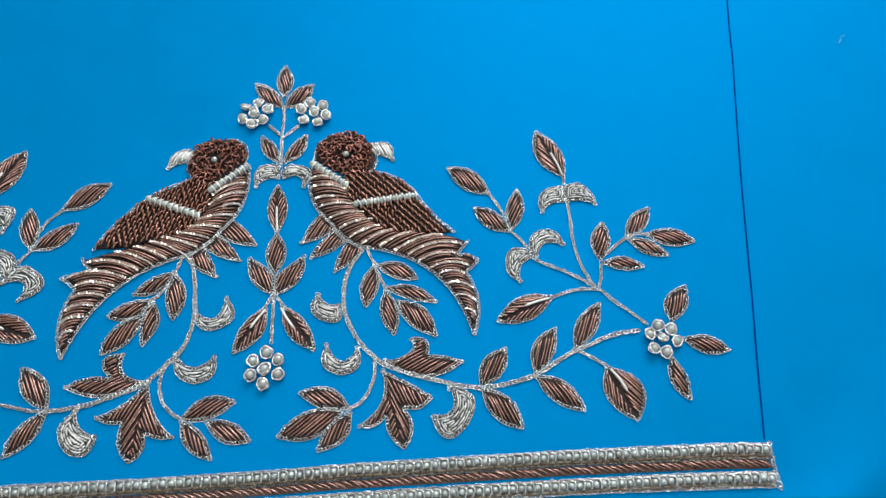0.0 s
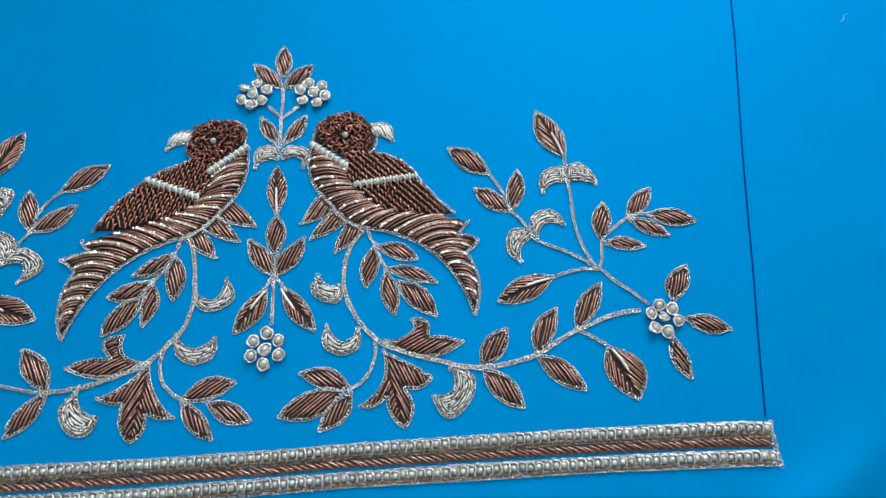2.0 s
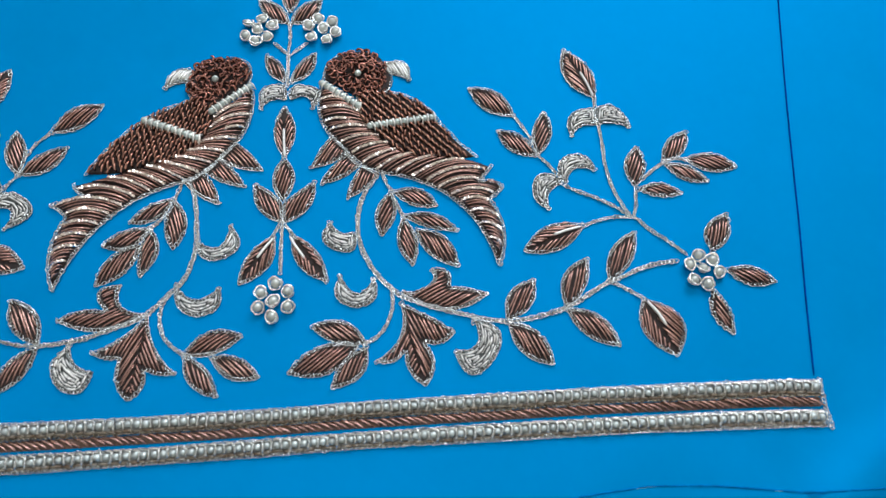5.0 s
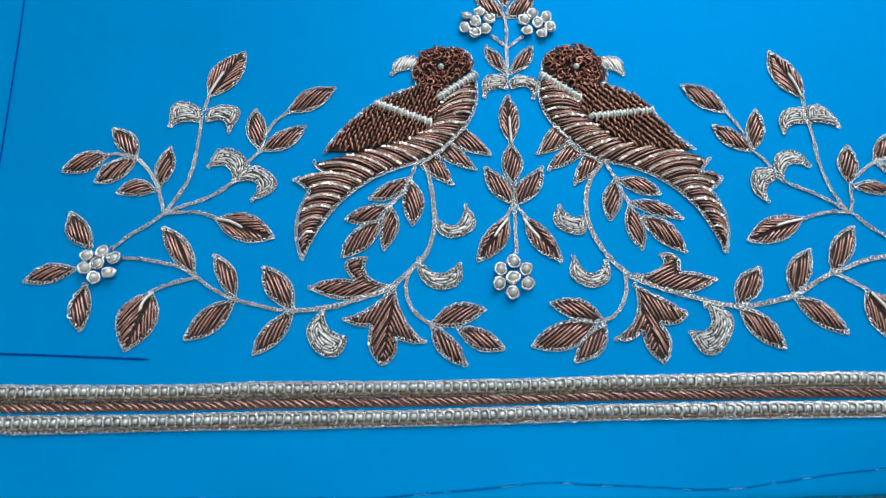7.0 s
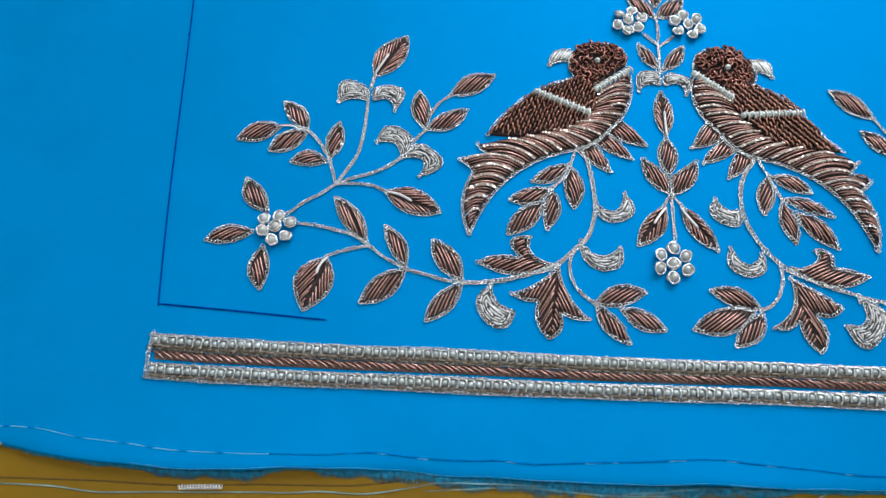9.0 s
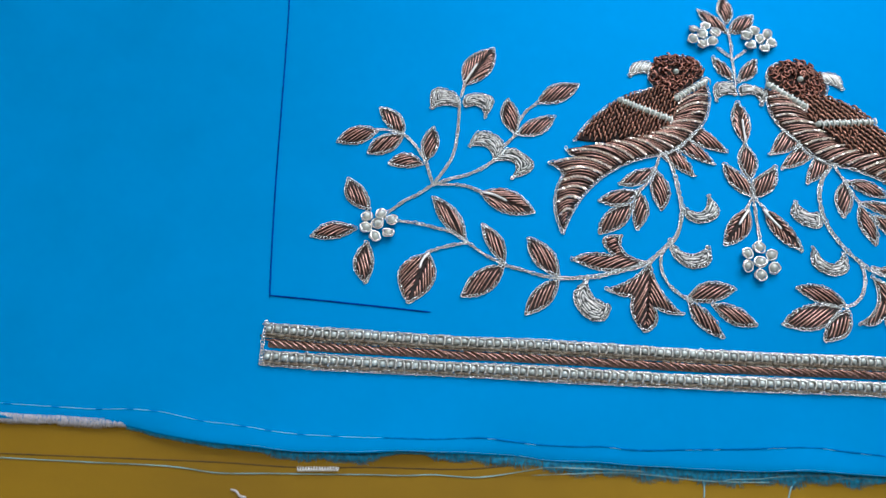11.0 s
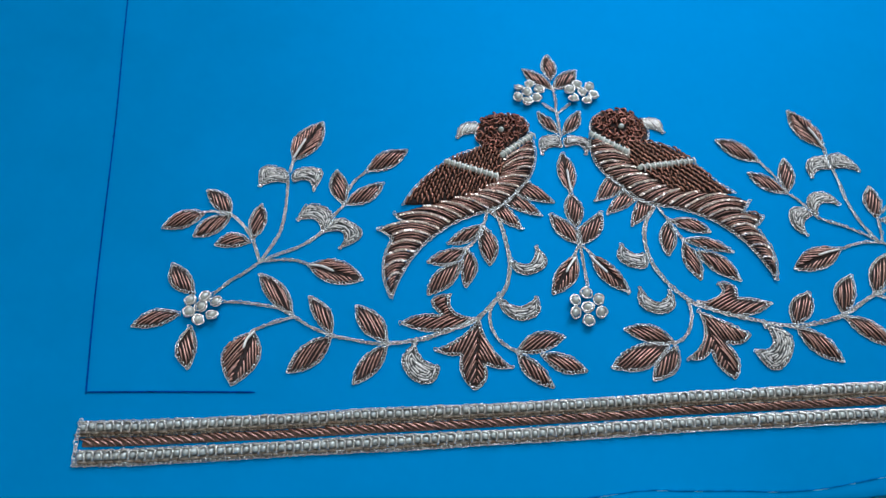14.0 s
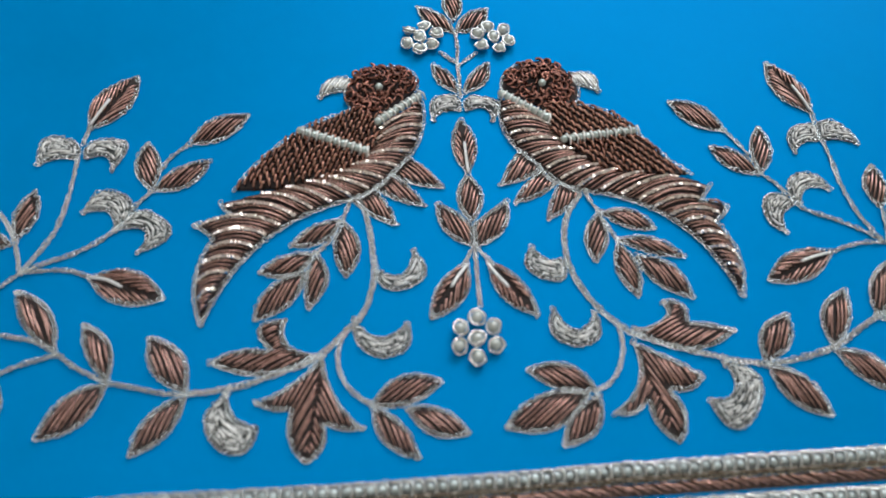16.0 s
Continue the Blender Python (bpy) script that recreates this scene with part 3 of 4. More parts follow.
leaf((-103.2, 26.1), (-112.9, 21.5), (-108.3, 8.1), (-99.1, 18.0), vein=((-102.7, 25.9), (-104.7, 23.1), (-105.5, 19.8)))
leaf((-91.5, 31.3), (-94.0, 41.7), (-103.1, 47.1), (-100.3, 37.9))
leaf((-79.1, 23.6), (-79.0, 31.9), (-86.7, 38.1), (-85.1, 30.1))
leaf((-79.1, 23.6), (-87.4, 21.4), (-92.3, 11.4), (-82.5, 14.1))
leaf((-62.0, 20.3), (-62.9, 29.0), (-71.8, 34.0), (-70.7, 25.5))
leaf((-62.0, 20.0), (-70.3, 15.2), (-72.7, 6.8), (-64.2, 11.4))
leaf((-114.4, 70.5), (-115.0, 78.3), (-123.7, 82.3), (-121.6, 75.2))
leaf((-123.2, 72.0), (-131.4, 73.7), (-137.0, 66.1), (-127.6, 66.2))
leaf((-114.1, 71.1), (-123.6, 69.2), (-126.2, 62.0), (-117.8, 63.3))
leaf((-106.3, 60.3), (-108.2, 69.0), (-104.4, 75.2), (-101.9, 66.2))
leaf((-106.6, 59.4), (-113.7, 64.0), (-118.9, 58.6), (-111.3, 57.4))
leaf((-94.4, 93.8), (-96.0, 105.5), (-84.2, 112.5), (-84.4, 99.7), vein=((-94.3, 94.9), (-92.5, 98.5), (-90.2, 103.0)))
crescent((-105.7, 82.3), (-104.6, 91.8), (-97.1, 90.0), (-95.6, 87.2), (-95.7, 83.7), (-101.1, 84.4))
crescent((-86.8, 79.9), (-84.4, 89.5), (-93.2, 89.9), (-94.8, 87.1), (-93.8, 83.8), (-89.5, 84.9))
crescent((-92.0, 67.4), (-88.6, 74.1), (-81.4, 72.2), (-79.6, 66.7), (-83.5, 61.6), (-85.9, 67.6))
crescent((-77.5, 55.5), (-69.7, 61.0), (-76.6, 68.2), (-80.0, 67.4), (-82.9, 62.2), (-76.1, 61.5))
leaf((-76.0, 73.6), (-81.7, 81.1), (-79.0, 89.3), (-74.4, 82.1))
leaf((-76.0, 73.6), (-70.1, 81.2), (-62.2, 82.8), (-66.7, 74.2))
leaf((-68.4, 87.9), (-63.2, 97.0), (-53.2, 97.7), (-58.6, 89.3))
leaf((-87.5, 49.6), (-77.8, 52.5), (-69.1, 43.1), (-80.7, 41.5), vein=((-87.0, 49.3), (-82.9, 48.3), (-78.8, 46.0)))
leaf((-28.6, 63.4), (-35.6, 62.1), (-41.4, 56.0), (-33.8, 55.9))
leaf((-28.6, 62.9), (-31.2, 54.8), (-27.7, 46.6), (-23.8, 55.7))
leaf((-34.9, 54.1), (-42.6, 53.8), (-48.7, 49.0), (-39.9, 47.3))
leaf((-34.9, 54.1), (-37.7, 45.9), (-36.6, 38.7), (-31.4, 47.8))
leaf((-37.1, 49.2), (-47.0, 44.2), (-49.1, 36.4), (-40.0, 40.3))
crescent((-11.7, 54.2), (-8.8, 46.8), (-15.0, 42.8), (-19.4, 44.1), (-21.0, 49.5), (-15.4, 46.9))
crescent((-13.8, 34.8), (-13.3, 29.3), (-19.6, 26.0), (-24.6, 28.8), (-26.1, 36.6), (-19.9, 31.2))
patch((-58.3, 26.9), (-49.7, 29.8), (-44.9, 29.2), (-47.8, 34.5), (-41.1, 36.9), (-41.6, 32.2), (-33.9, 27.7), (-44.9, 23.3))
stem((-53.2, 21.1), (-53.6, 19.4))
crescent((-53.2, 20.1), (-57.7, 14.7), (-54.8, 7.7), (-49.4, 6.2), (-46.0, 12.0), (-50.9, 14.0))
patch((-32.8, 28.0), (-39.9, 21.0), (-47.8, 17.2), (-42.8, 15.1), (-39.8, 15.0), (-39.8, 8.4), (-36.2, 3.3), (-32.0, 8.0), (-32.5, 11.7), (-28.2, 10.0), (-23.7, 10.2), (-30.0, 17.5))
leaf((-22.6, 15.3), (-15.2, 22.5), (-6.5, 20.2), (-12.4, 15.3))
leaf((-22.1, 15.2), (-21.6, 8.8), (-12.4, 3.0), (-15.2, 10.8))
leaf((-15.0, 14.5), (-6.6, 13.9), (-1.3, 8.0), (-10.1, 7.9))
flower((-119.1, 38.4), (-123.5, 37.3), (-115.4, 36.3), (-119.7, 34.9), (-123.5, 33.3), (-116.3, 31.8), (-120.4, 30.2))
flower((2.2, 34.6), (-1.9, 32.1), (5.7, 32.2), (1.8, 29.3), (-2.5, 27.7), (5.8, 27.7), (1.5, 24.9))
# middle
flower((-9.6, 126.8), (-4.9, 128.3), (-1.7, 125.4), (-6.5, 124.2), (-10.1, 121.9), (-3.1, 121.1), (-7.0, 119.6))
flower((10.3, 125.1), (13.5, 127.7), (17.9, 126.2), (14.8, 123.7), (19.2, 122.0), (11.2, 120.4), (16.2, 119.2))
flower((123.8, 37.3), (127.6, 35.6), (120.7, 34.5), (124.5, 33.0), (128.7, 31.8), (121.2, 29.7), (125.0, 28.4))
leaf((3.9, 131.1), (0.6, 138.1), (3.8, 145.8), (7.4, 137.8))
leaf((4.0, 126.6), (-0.1, 135.4), (-6.8, 138.0), (-3.1, 128.7))
leaf((4.0, 126.6), (8.1, 135.0), (14.4, 136.7), (11.9, 128.0))
stem((4.0, 126.7), (4.2, 120.5), (3.8, 115.7), (3.8, 109.7), (3.8, 102.3))
stem((-0.7, 118.8), (1.4, 116.5), (3.6, 114.5))
stem((9.3, 118.3), (6.7, 116.0), (4.2, 114.0))
leaf((3.1, 103.2), (-2.6, 107.2), (-3.5, 114.8), (2.4, 109.7))
leaf((4.4, 103.1), (6.7, 110.0), (12.7, 114.9), (11.7, 106.7))
crescent((-4.4, 93.4), (-3.5, 101.9), (2.7, 102.7), (3.7, 99.9), (3.3, 96.6), (-1.3, 96.8))
crescent((11.6, 92.8), (14.4, 99.0), (6.6, 102.6), (4.3, 99.9), (4.8, 96.5), (9.8, 97.6))
leaf((3.5, 75.9), (-0.8, 85.1), (3.0, 94.6), (7.5, 85.1), vein=((3.6, 75.9), (3.4, 80.6), (3.3, 85.3)))
leaf((3.3, 60.9), (-0.3, 68.8), (3.5, 75.9), (7.2, 69.4))
patch((-5.2, 67.4), (-4.4, 59.9), (3.6, 53.6), (3.6, 56.7), (3.3, 60.3), (-0.7, 64.7))
patch((12.9, 67.5), (11.7, 59.1), (3.6, 53.6), (3.5, 56.8), (3.5, 60.3), (8.3, 64.3))
stem((3.0, 53.5), (1.7, 51.6), (0.7, 49.6))
stem((4.1, 53.4), (5.6, 51.4), (6.7, 49.6))
stem((3.4, 53.5), (3.3, 46.4), (3.3, 38.3))
leaf((1.2, 49.9), (-6.6, 44.4), (-8.6, 34.9), (1.8, 41.3), vein=((1.1, 48.8), (-1.1, 45.9), (-3.2, 42.6)))
leaf((6.4, 50.0), (6.9, 40.9), (16.9, 34.5), (14.3, 44.6), vein=((5.8, 49.3), (7.7, 45.8), (10.3, 41.9)))
# sprays of the other side
stem((120.5, 38.4), (115.8, 42.8), (111.8, 46.1), (109.0, 49.2), (107.4, 50.7))
stem((117.4, 36.1), (111.9, 35.6), (106.4, 34.2), (100.7, 31.9), (97.4, 30.8), (93.2, 28.7), (87.6, 25.4), (83.5, 23.4), (77.7, 21.8), (71.5, 20.7), (66.7, 20.4))
stem((66.7, 20.4), (60.5, 21.5), (54.6, 23.2), (47.8, 25.2), (41.9, 27.4), (37.6, 29.4), (34.6, 32.1), (31.6, 35.2), (28.7, 39.8), (26.8, 44.2), (25.6, 49.4), (25.9, 56.8), (27.8, 62.7), (31.1, 67.7))
stem((97.4, 30.8), (101.9, 28.2), (105.9, 25.3))
stem((107.4, 51.3), (108.5, 54.6), (109.2, 59.6))
stem((112.3, 63.6), (115.3, 66.1), (119.1, 68.6))
stem((119.9, 69.0), (123.1, 69.9), (126.3, 69.5))
stem((106.2, 51.7), (104.1, 55.8), (102.1, 62.0), (101.2, 69.3), (101.3, 76.8), (101.1, 82.7))
stem((100.9, 89.4), (101.0, 93.0))
stem((106.2, 51.3), (102.0, 54.5), (96.9, 57.6), (91.7, 60.1), (87.8, 62.3))
stem((85.9, 66.5), (83.4, 70.2), (80.9, 72.9))
stem((79.5, 78.9), (77.4, 83.0), (74.9, 87.5))
stem((106.1, 50.7), (101.5, 51.0), (96.9, 50.2), (92.1, 48.7))
stem((34.9, 31.4), (35.0, 26.4), (33.2, 21.2), (30.6, 17.9), (27.2, 16.0))
stem((33.0, 69.4), (34.4, 65.4), (36.0, 62.7))
stem((36.5, 60.3), (37.9, 56.6), (39.1, 54.2))
leaf((128.6, 38.5), (126.7, 44.2), (135.3, 50.8), (134.9, 43.0))
leaf((131.4, 32.7), (138.5, 34.0), (145.3, 28.3), (136.7, 27.4))
leaf((126.4, 27.3), (124.3, 19.5), (129.8, 13.2), (130.4, 20.7))
leaf((105.9, 25.3), (103.1, 16.4), (112.9, 8.0), (118.1, 18.0), vein=((106.9, 24.1), (109.0, 20.8), (110.8, 16.8)))
leaf((97.0, 30.8), (97.8, 39.5), (106.9, 46.3), (105.1, 36.9))
leaf((83.9, 23.7), (83.1, 32.3), (91.8, 38.5), (90.5, 29.5))
leaf((83.9, 23.4), (93.9, 20.7), (97.8, 11.7), (87.9, 15.3))
leaf((66.9, 20.8), (67.2, 28.2), (75.8, 32.8), (74.7, 24.9))
leaf((67.2, 20.2), (75.8, 17.1), (78.7, 7.3), (69.1, 12.0))
leaf((119.1, 69.0), (121.1, 76.2), (128.6, 79.7), (126.3, 71.8))
leaf((125.9, 69.5), (134.9, 71.8), (142.0, 66.2), (131.7, 64.8))
leaf((119.4, 68.4), (127.4, 67.3), (132.3, 61.5), (123.7, 62.5))
leaf((109.4, 60.6), (106.5, 66.9), (111.9, 75.1), (114.0, 67.6))
leaf((109.8, 59.9), (117.1, 62.2), (123.4, 57.8), (116.2, 56.8))
leaf((101.4, 92.9), (91.9, 99.3), (93.3, 112.5), (102.4, 104.2), vein=((100.7, 93.4), (99.3, 98.0), (97.5, 102.3)))
crescent((92.3, 78.9), (91.3, 83.8), (93.3, 87.7), (97.0, 89.3), (100.9, 89.3), (101.1, 86.2), (100.1, 82.9), (95.8, 82.7))
crescent((101.3, 89.3), (105.9, 90.4), (109.4, 87.1), (110.9, 83.9), (110.9, 81.3), (105.9, 83.3), (100.5, 82.9), (100.5, 86.2))
crescent((98.0, 66.7), (95.9, 71.9), (91.7, 73.1), (88.1, 71.4), (86.4, 66.9), (86.9, 64.2), (88.8, 62.8), (91.4, 67.5))
crescent((82.7, 54.3), (78.8, 57.5), (78.3, 62.1), (79.8, 65.8), (84.0, 66.6), (86.3, 65.4), (87.5, 62.9), (83.3, 60.3))
leaf((80.8, 72.8), (79.7, 81.0), (84.7, 89.0), (86.3, 79.6))
leaf((80.8, 72.8), (76.1, 81.2), (69.0, 82.7), (73.2, 74.1))
leaf((75.1, 87.4), (69.9, 97.6), (61.1, 98.8), (66.7, 89.0))
leaf((92.1, 48.9), (82.2, 50.5), (73.3, 41.2), (84.9, 40.6), vein=((91.0, 48.2), (86.8, 47.1), (82.7, 45.7)))
leaf((36.2, 62.7), (43.9, 63.9), (49.5, 57.2), (42.8, 57.1))
leaf((35.7, 62.9), (30.5, 56.2), (32.3, 48.1), (37.1, 55.0))
leaf((38.9, 54.5), (47.3, 55.5), (55.1, 48.8), (47.1, 49.8))
leaf((38.9, 54.1), (36.6, 46.1), (41.3, 38.3), (43.3, 45.2))
leaf((42.2, 50.1), (50.9, 47.9), (54.5, 37.5), (45.5, 41.9))
crescent((17.5, 53.9), (15.1, 48.6), (19.4, 44.2), (23.8, 43.9), (24.7, 50.0), (20.6, 50.0))
crescent((20.3, 36.9), (19.2, 29.8), (24.7, 26.5), (30.2, 28.9), (29.9, 35.6), (25.6, 30.9))
patch((37.6, 30.7), (41.1, 30.8), (44.6, 31.9), (47.0, 34.5), (45.9, 37.2), (51.3, 36.3), (51.6, 31.7), (56.7, 30.9), (62.5, 29.0), (51.2, 24.4))
stem((57.4, 22.5), (57.3, 20.6))
crescent((57.4, 21.6), (64.5, 17.8), (62.2, 9.4), (56.1, 5.7), (51.5, 13.0), (57.4, 13.8))
patch((37.2, 27.6), (45.2, 23.1), (52.3, 18.4), (47.4, 14.9), (43.7, 15.4), (46.1, 8.6), (43.2, 3.3), (38.8, 8.1), (38.1, 13.2), (33.8, 10.1), (29.7, 10.8), (36.7, 17.5))
leaf((27.6, 16.0), (22.2, 23.1), (12.0, 21.8), (18.0, 16.8))
leaf((25.5, 15.9), (12.7, 15.7), (5.8, 8.8), (17.6, 7.6))
leaf((27.6, 15.4), (20.1, 10.5), (17.8, 4.0), (27.5, 8.4))
feather((-12.5, 82.6), (-7.1, 78.1), (-2.7, 71.5), (-10.1, 72.7), (-16.8, 76.1), (-14.7, 78.7))
feather((-16.7, 76.6), (-11.8, 72.6), (-7.9, 66.1), (-14.9, 68.2), (-21.0, 72.3), (-18.6, 73.9))
feather((-21.0, 72.3), (-17.4, 67.7), (-15.2, 60.7), (-21.6, 63.9), (-26.7, 69.2), (-23.6, 70.3))
feather((18.4, 83.7), (14.5, 78.5), (11.3, 71.6), (18.0, 73.4), (23.0, 76.6), (21.1, 79.7))
feather((22.6, 76.6), (17.9, 72.1), (14.3, 66.1), (21.1, 68.1), (26.7, 72.0), (24.9, 74.0))
feather((27.1, 72.2), (24.0, 67.1), (22.1, 60.7), (27.9, 63.8), (32.6, 69.0), (30.1, 70.4))


# ---- the two facing birds, each a patch of needlework ----
LOOPS = [curl_mesh("knot", r, 0.42, s * math.pi, M_KNOT, rise=h, n=9, sides=6) for r, s, h in ((0.98, 1.5, 0.9), (1.08, 1.2, 0.5), (0.92, 1.75, 1.1))]
SEED = ball(1.0, 6, 8, 0.9)
SEED.materials.append(M_GLASS)
stitch_path = np.array([(-1.25, -0.4, -0.1), (-0.85, -0.1, 0.5), (0.0, 0.0, 0.85), (0.85, 0.1, 0.5), (1.25, 0.4, -0.1)])
sv, sf = tube(stitch_path * np.array((1.2, 1.15, 1.3)), 0.39, 6)
STITCH = bpy.data.meshes.new("wing_stitch")
STITCH.from_pydata((sv * MM).tolist(), [], sf)
STITCH.polygons.foreach_set("use_smooth", [True] * len(sf))
STITCH.materials.append(M_WING)


def bead_row(name, a, b, count, parent, at, size, z):
    a, b = np.array(a), np.array(b)
    rz = math.atan2(*(b - a)[::-1])
    for k in range(count):
        q = a + (b - a) * k / (count - 1)
        shared(name, SEED, parent, *q, z, rz, size * rng.uniform(0.92, 1.08), at=at)
        n = np.array([-(b - a)[1], (b - a)[0]]) / np.linalg.norm(b - a)
        m = q + (b - a) / (count - 1) / 2
        tip = rng.normal(0.1, 0.15) * (b - a) / np.linalg.norm(b - a)
        line = np.array([m - 1.75 * n + tip, m - 0.7 * n + tip, m + 0.7 * n - tip, m + 1.75 * n - tip])
        v, f = tube(np.c_[line, (z - 0.6, z + 0.95, z + 0.95, z - 0.6)], 0.34)
        mesh_part("bar_stitch", v, f, M_SILVER, parent, origin=at)


def bird(eye, head, beak, collar, tail, spine, wing, band, stitch_turn, mirror, leans):
    top = thing("bird_motif", eye, "embroidered perched bird in copper wire with beaded bands", "bird motif", "facing birds")
    at = eye
    # tail and breast: sweeping wires, a faceted one after every third
    poly = closed_outline(tail)
    padding(poly, top, at, 0.4)
    edging(poly, top, at, 1.2, 0.5, 7)
    for k, line in enumerate(follow_wires(poly, spine, leans)):
        if k % 4 == 3:
            faceted(line, top, at, 0.85, 1.7)
        else:
            wire(line, top, at, r=0.34, z=0.6, rise=1.5, segs=8)
    # wing: rows of short lapped stitches
    poly = closed_outline(wing)
    padding(poly, top, at, 0.6)
    edging(poly, top, at, 1.2, 0.6, 2 if mirror else 1)
    v, f = chain(poly[30:50] if mirror else poly[20:40], width=1.2, z=1.0, closed=False)
    mesh_part("edging", v, f, M_DULL, top, "dull silver chain-stitch edging", origin=at)
    turn = radians(7) if mirror else radians(-20)
    c, s = math.cos(turn), math.sin(turn)
    for i in range(-24, 25):
        for j in range(-30, 31):
            u, w = i * 2.2 + (j % 2) * 1.1, j * 1.5
            q = np.array([[poly[:, 0].mean() + u * c - w * s, poly[:, 1].mean() + u * s + w * c]])
            ok, far = inside(poly, q)
            if ok[0] and far[0] > 0.62:
                shared("wing_stitch", STITCH, top, *q[0], 1.05 + rng.normal(0, 0.08), stitch_turn + rng.normal(0, 0.2), rng.uniform(0.9, 1.1), at=at)
    # head: curled knots
    poly = closed_outline(head)
    padding(poly, top, at, 1.0)
    for a, b in ((0, 11), (20, 31)) if mirror else ((10, 21), (40, 50)):
        v, f = chain(poly[a:b], width=1.2, z=0.45, closed=False)
        mesh_part("edging", v, f, M_CHAIN, top, "silver chain-stitch edging", origin=at)
    for i in range(-10, 11):
        for j in range(-10, 11):
            q = np.array([[eye[0] + i * 1.64 + (j % 2) * 0.82 + rng.normal(0, 0.25), eye[1] + j * 1.5 + rng.normal(0, 0.25)]])
            ok, far = inside(poly, q)
            if ok[0] and far[0] > 0.6 and np.hypot(q[0][0] - eye[0], q[0][1] - eye[1]) > 1.7:
                dome = 0.8 + 1.5 * min(1, far[0] / 5.5)
                ob = shared("knot", LOOPS[rng.integers(3)], top, *q[0], dome + rng.normal(0, 0.15), 0, rng.uniform(0.82, 1.1), at=at)
                ob.rotation_euler = (rng.normal(0, 0.38), rng.normal(0, 0.38), rng.uniform(0, 6.28))
    shared("eye_bead", SEED, top, eye[0], eye[1], 2.7, 0, 1.15, at=at, label="small clear bead")
    # beak: silver satin wires
    poly = closed_outline(beak)
    padding(poly, top, at, 0.4, M_GREY)
    edging(poly, top, at, 1.1, 0.5)
    lean = math.atan2(beak[2][1] - beak[0][1], beak[2][0] - beak[0][0])
    for line in lay_wires(poly, lean + (0.35 if beak[2][0] > beak[0][0] else -0.35), 0.85, 0.4):
        wire(line, top, at, M_SILVER, r=0.42, z=0.5, rise=0.5)
    bead_row("collar_bead", *collar, 8, top, at, 1.22, 1.7)
    bead_row("band_bead", *band, 10, top, at, 1.15, 2.1)


bird(
    (-18.6, 104.2),
    ((-26.9, 106.2), (-24.3, 112.3), (-15.8, 113.4), (-9.7, 111.8), (-8.5, 104.1), (-13.1, 100.2), (-19.2, 94.4), (-23.8, 95.2), (-26.5, 99.3), (-27.8, 102.9)),
    ((-35.0, 102.3), (-32.9, 109.2), (-26.0, 109.8), (-25.8, 107.3), (-27.1, 104.5), (-31.2, 104.4)),
    ((-19.2, 92.8), (-8.0, 101.3)),
    ((-7.3, 102.1), (-8.2, 88.0), (-15.7, 76.8), (-21.1, 71.6), (-27.1, 68.8), (-44.8, 60.1), (-60.4, 36.0), (-62.9, 47.8), (-59.7, 58.5), (-61.8, 60.9), (-64.8, 62.8), (-59.6, 64.2), (-53.0, 65.1), (-56.7, 66.4), (-58.7, 69.1), (-44.2, 73.4), (-30.6, 78.2), (-22.7, 83.8), (-19.0, 92.3), (-13.5, 96.1)),
    ((-12.7, 98.7), (-13.1, 86.2), (-19.7, 76.7), (-28.8, 72.0), (-40.6, 66.9), (-50.3, 60.4), (-58.0, 50.6), (-60.9, 38.1)),
    ((-26.4, 98.0), (-41.3, 90.2), (-55.6, 73.0), (-44.1, 73.1), (-36.3, 74.9), (-26.4, 77.2), (-20.9, 83.6), (-18.4, 89.2), (-18.6, 95.0), (-22.6, 97.5)),
    ((-39.6, 90.2), (-22.9, 83.1)),
    radians(66), False, (28, 14, -8, -26, -26, -8, 12, 56),
)
bird(
    (26.4, 104.3),
    ((15.4, 103.7), (17.3, 110.6), (24.6, 114.3), (31.6, 113.3), (35.9, 106.6), (36.4, 100.8), (33.4, 97.5), (29.5, 96.1), (26.0, 96.7), (20.7, 100.4)),
    ((42.7, 102.1), (41.5, 109.2), (34.5, 109.8), (34.5, 107.7), (35.8, 105.2), (39.4, 104.1)),
    ((14.9, 101.6), (26.2, 92.9)),
    ((14.5, 101.4), (14.5, 89.4), (21.8, 78.2), (26.5, 72.7), (33.0, 69.2), (53.6, 60.0), (66.2, 37.5), (68.2, 49.1), (64.9, 58.8), (66.8, 60.3), (69.2, 62.6), (66.2, 64.8), (62.5, 64.6), (64.5, 67.6), (66.2, 69.8), (59.1, 72.8), (46.1, 75.0), (34.6, 80.9), (27.4, 92.2), (21.7, 96.9)),
    ((18.5, 98.9), (20.0, 87.9), (27.0, 77.6), (38.6, 71.4), (49.6, 66.9), (58.4, 59.9), (63.8, 51.0), (66.0, 39.8)),
    ((26.6, 98.2), (41.8, 96.2), (48.8, 90.6), (54.7, 81.4), (61.8, 73.6), (53.6, 72.8), (42.4, 73.8), (35.0, 78.0), (29.6, 83.8), (26.2, 90.5)),
    ((29.8, 84.9), (48.9, 87.1)),
    radians(112), True, (-10, 0, 16, 26, 24, 8, -22, -52),
)


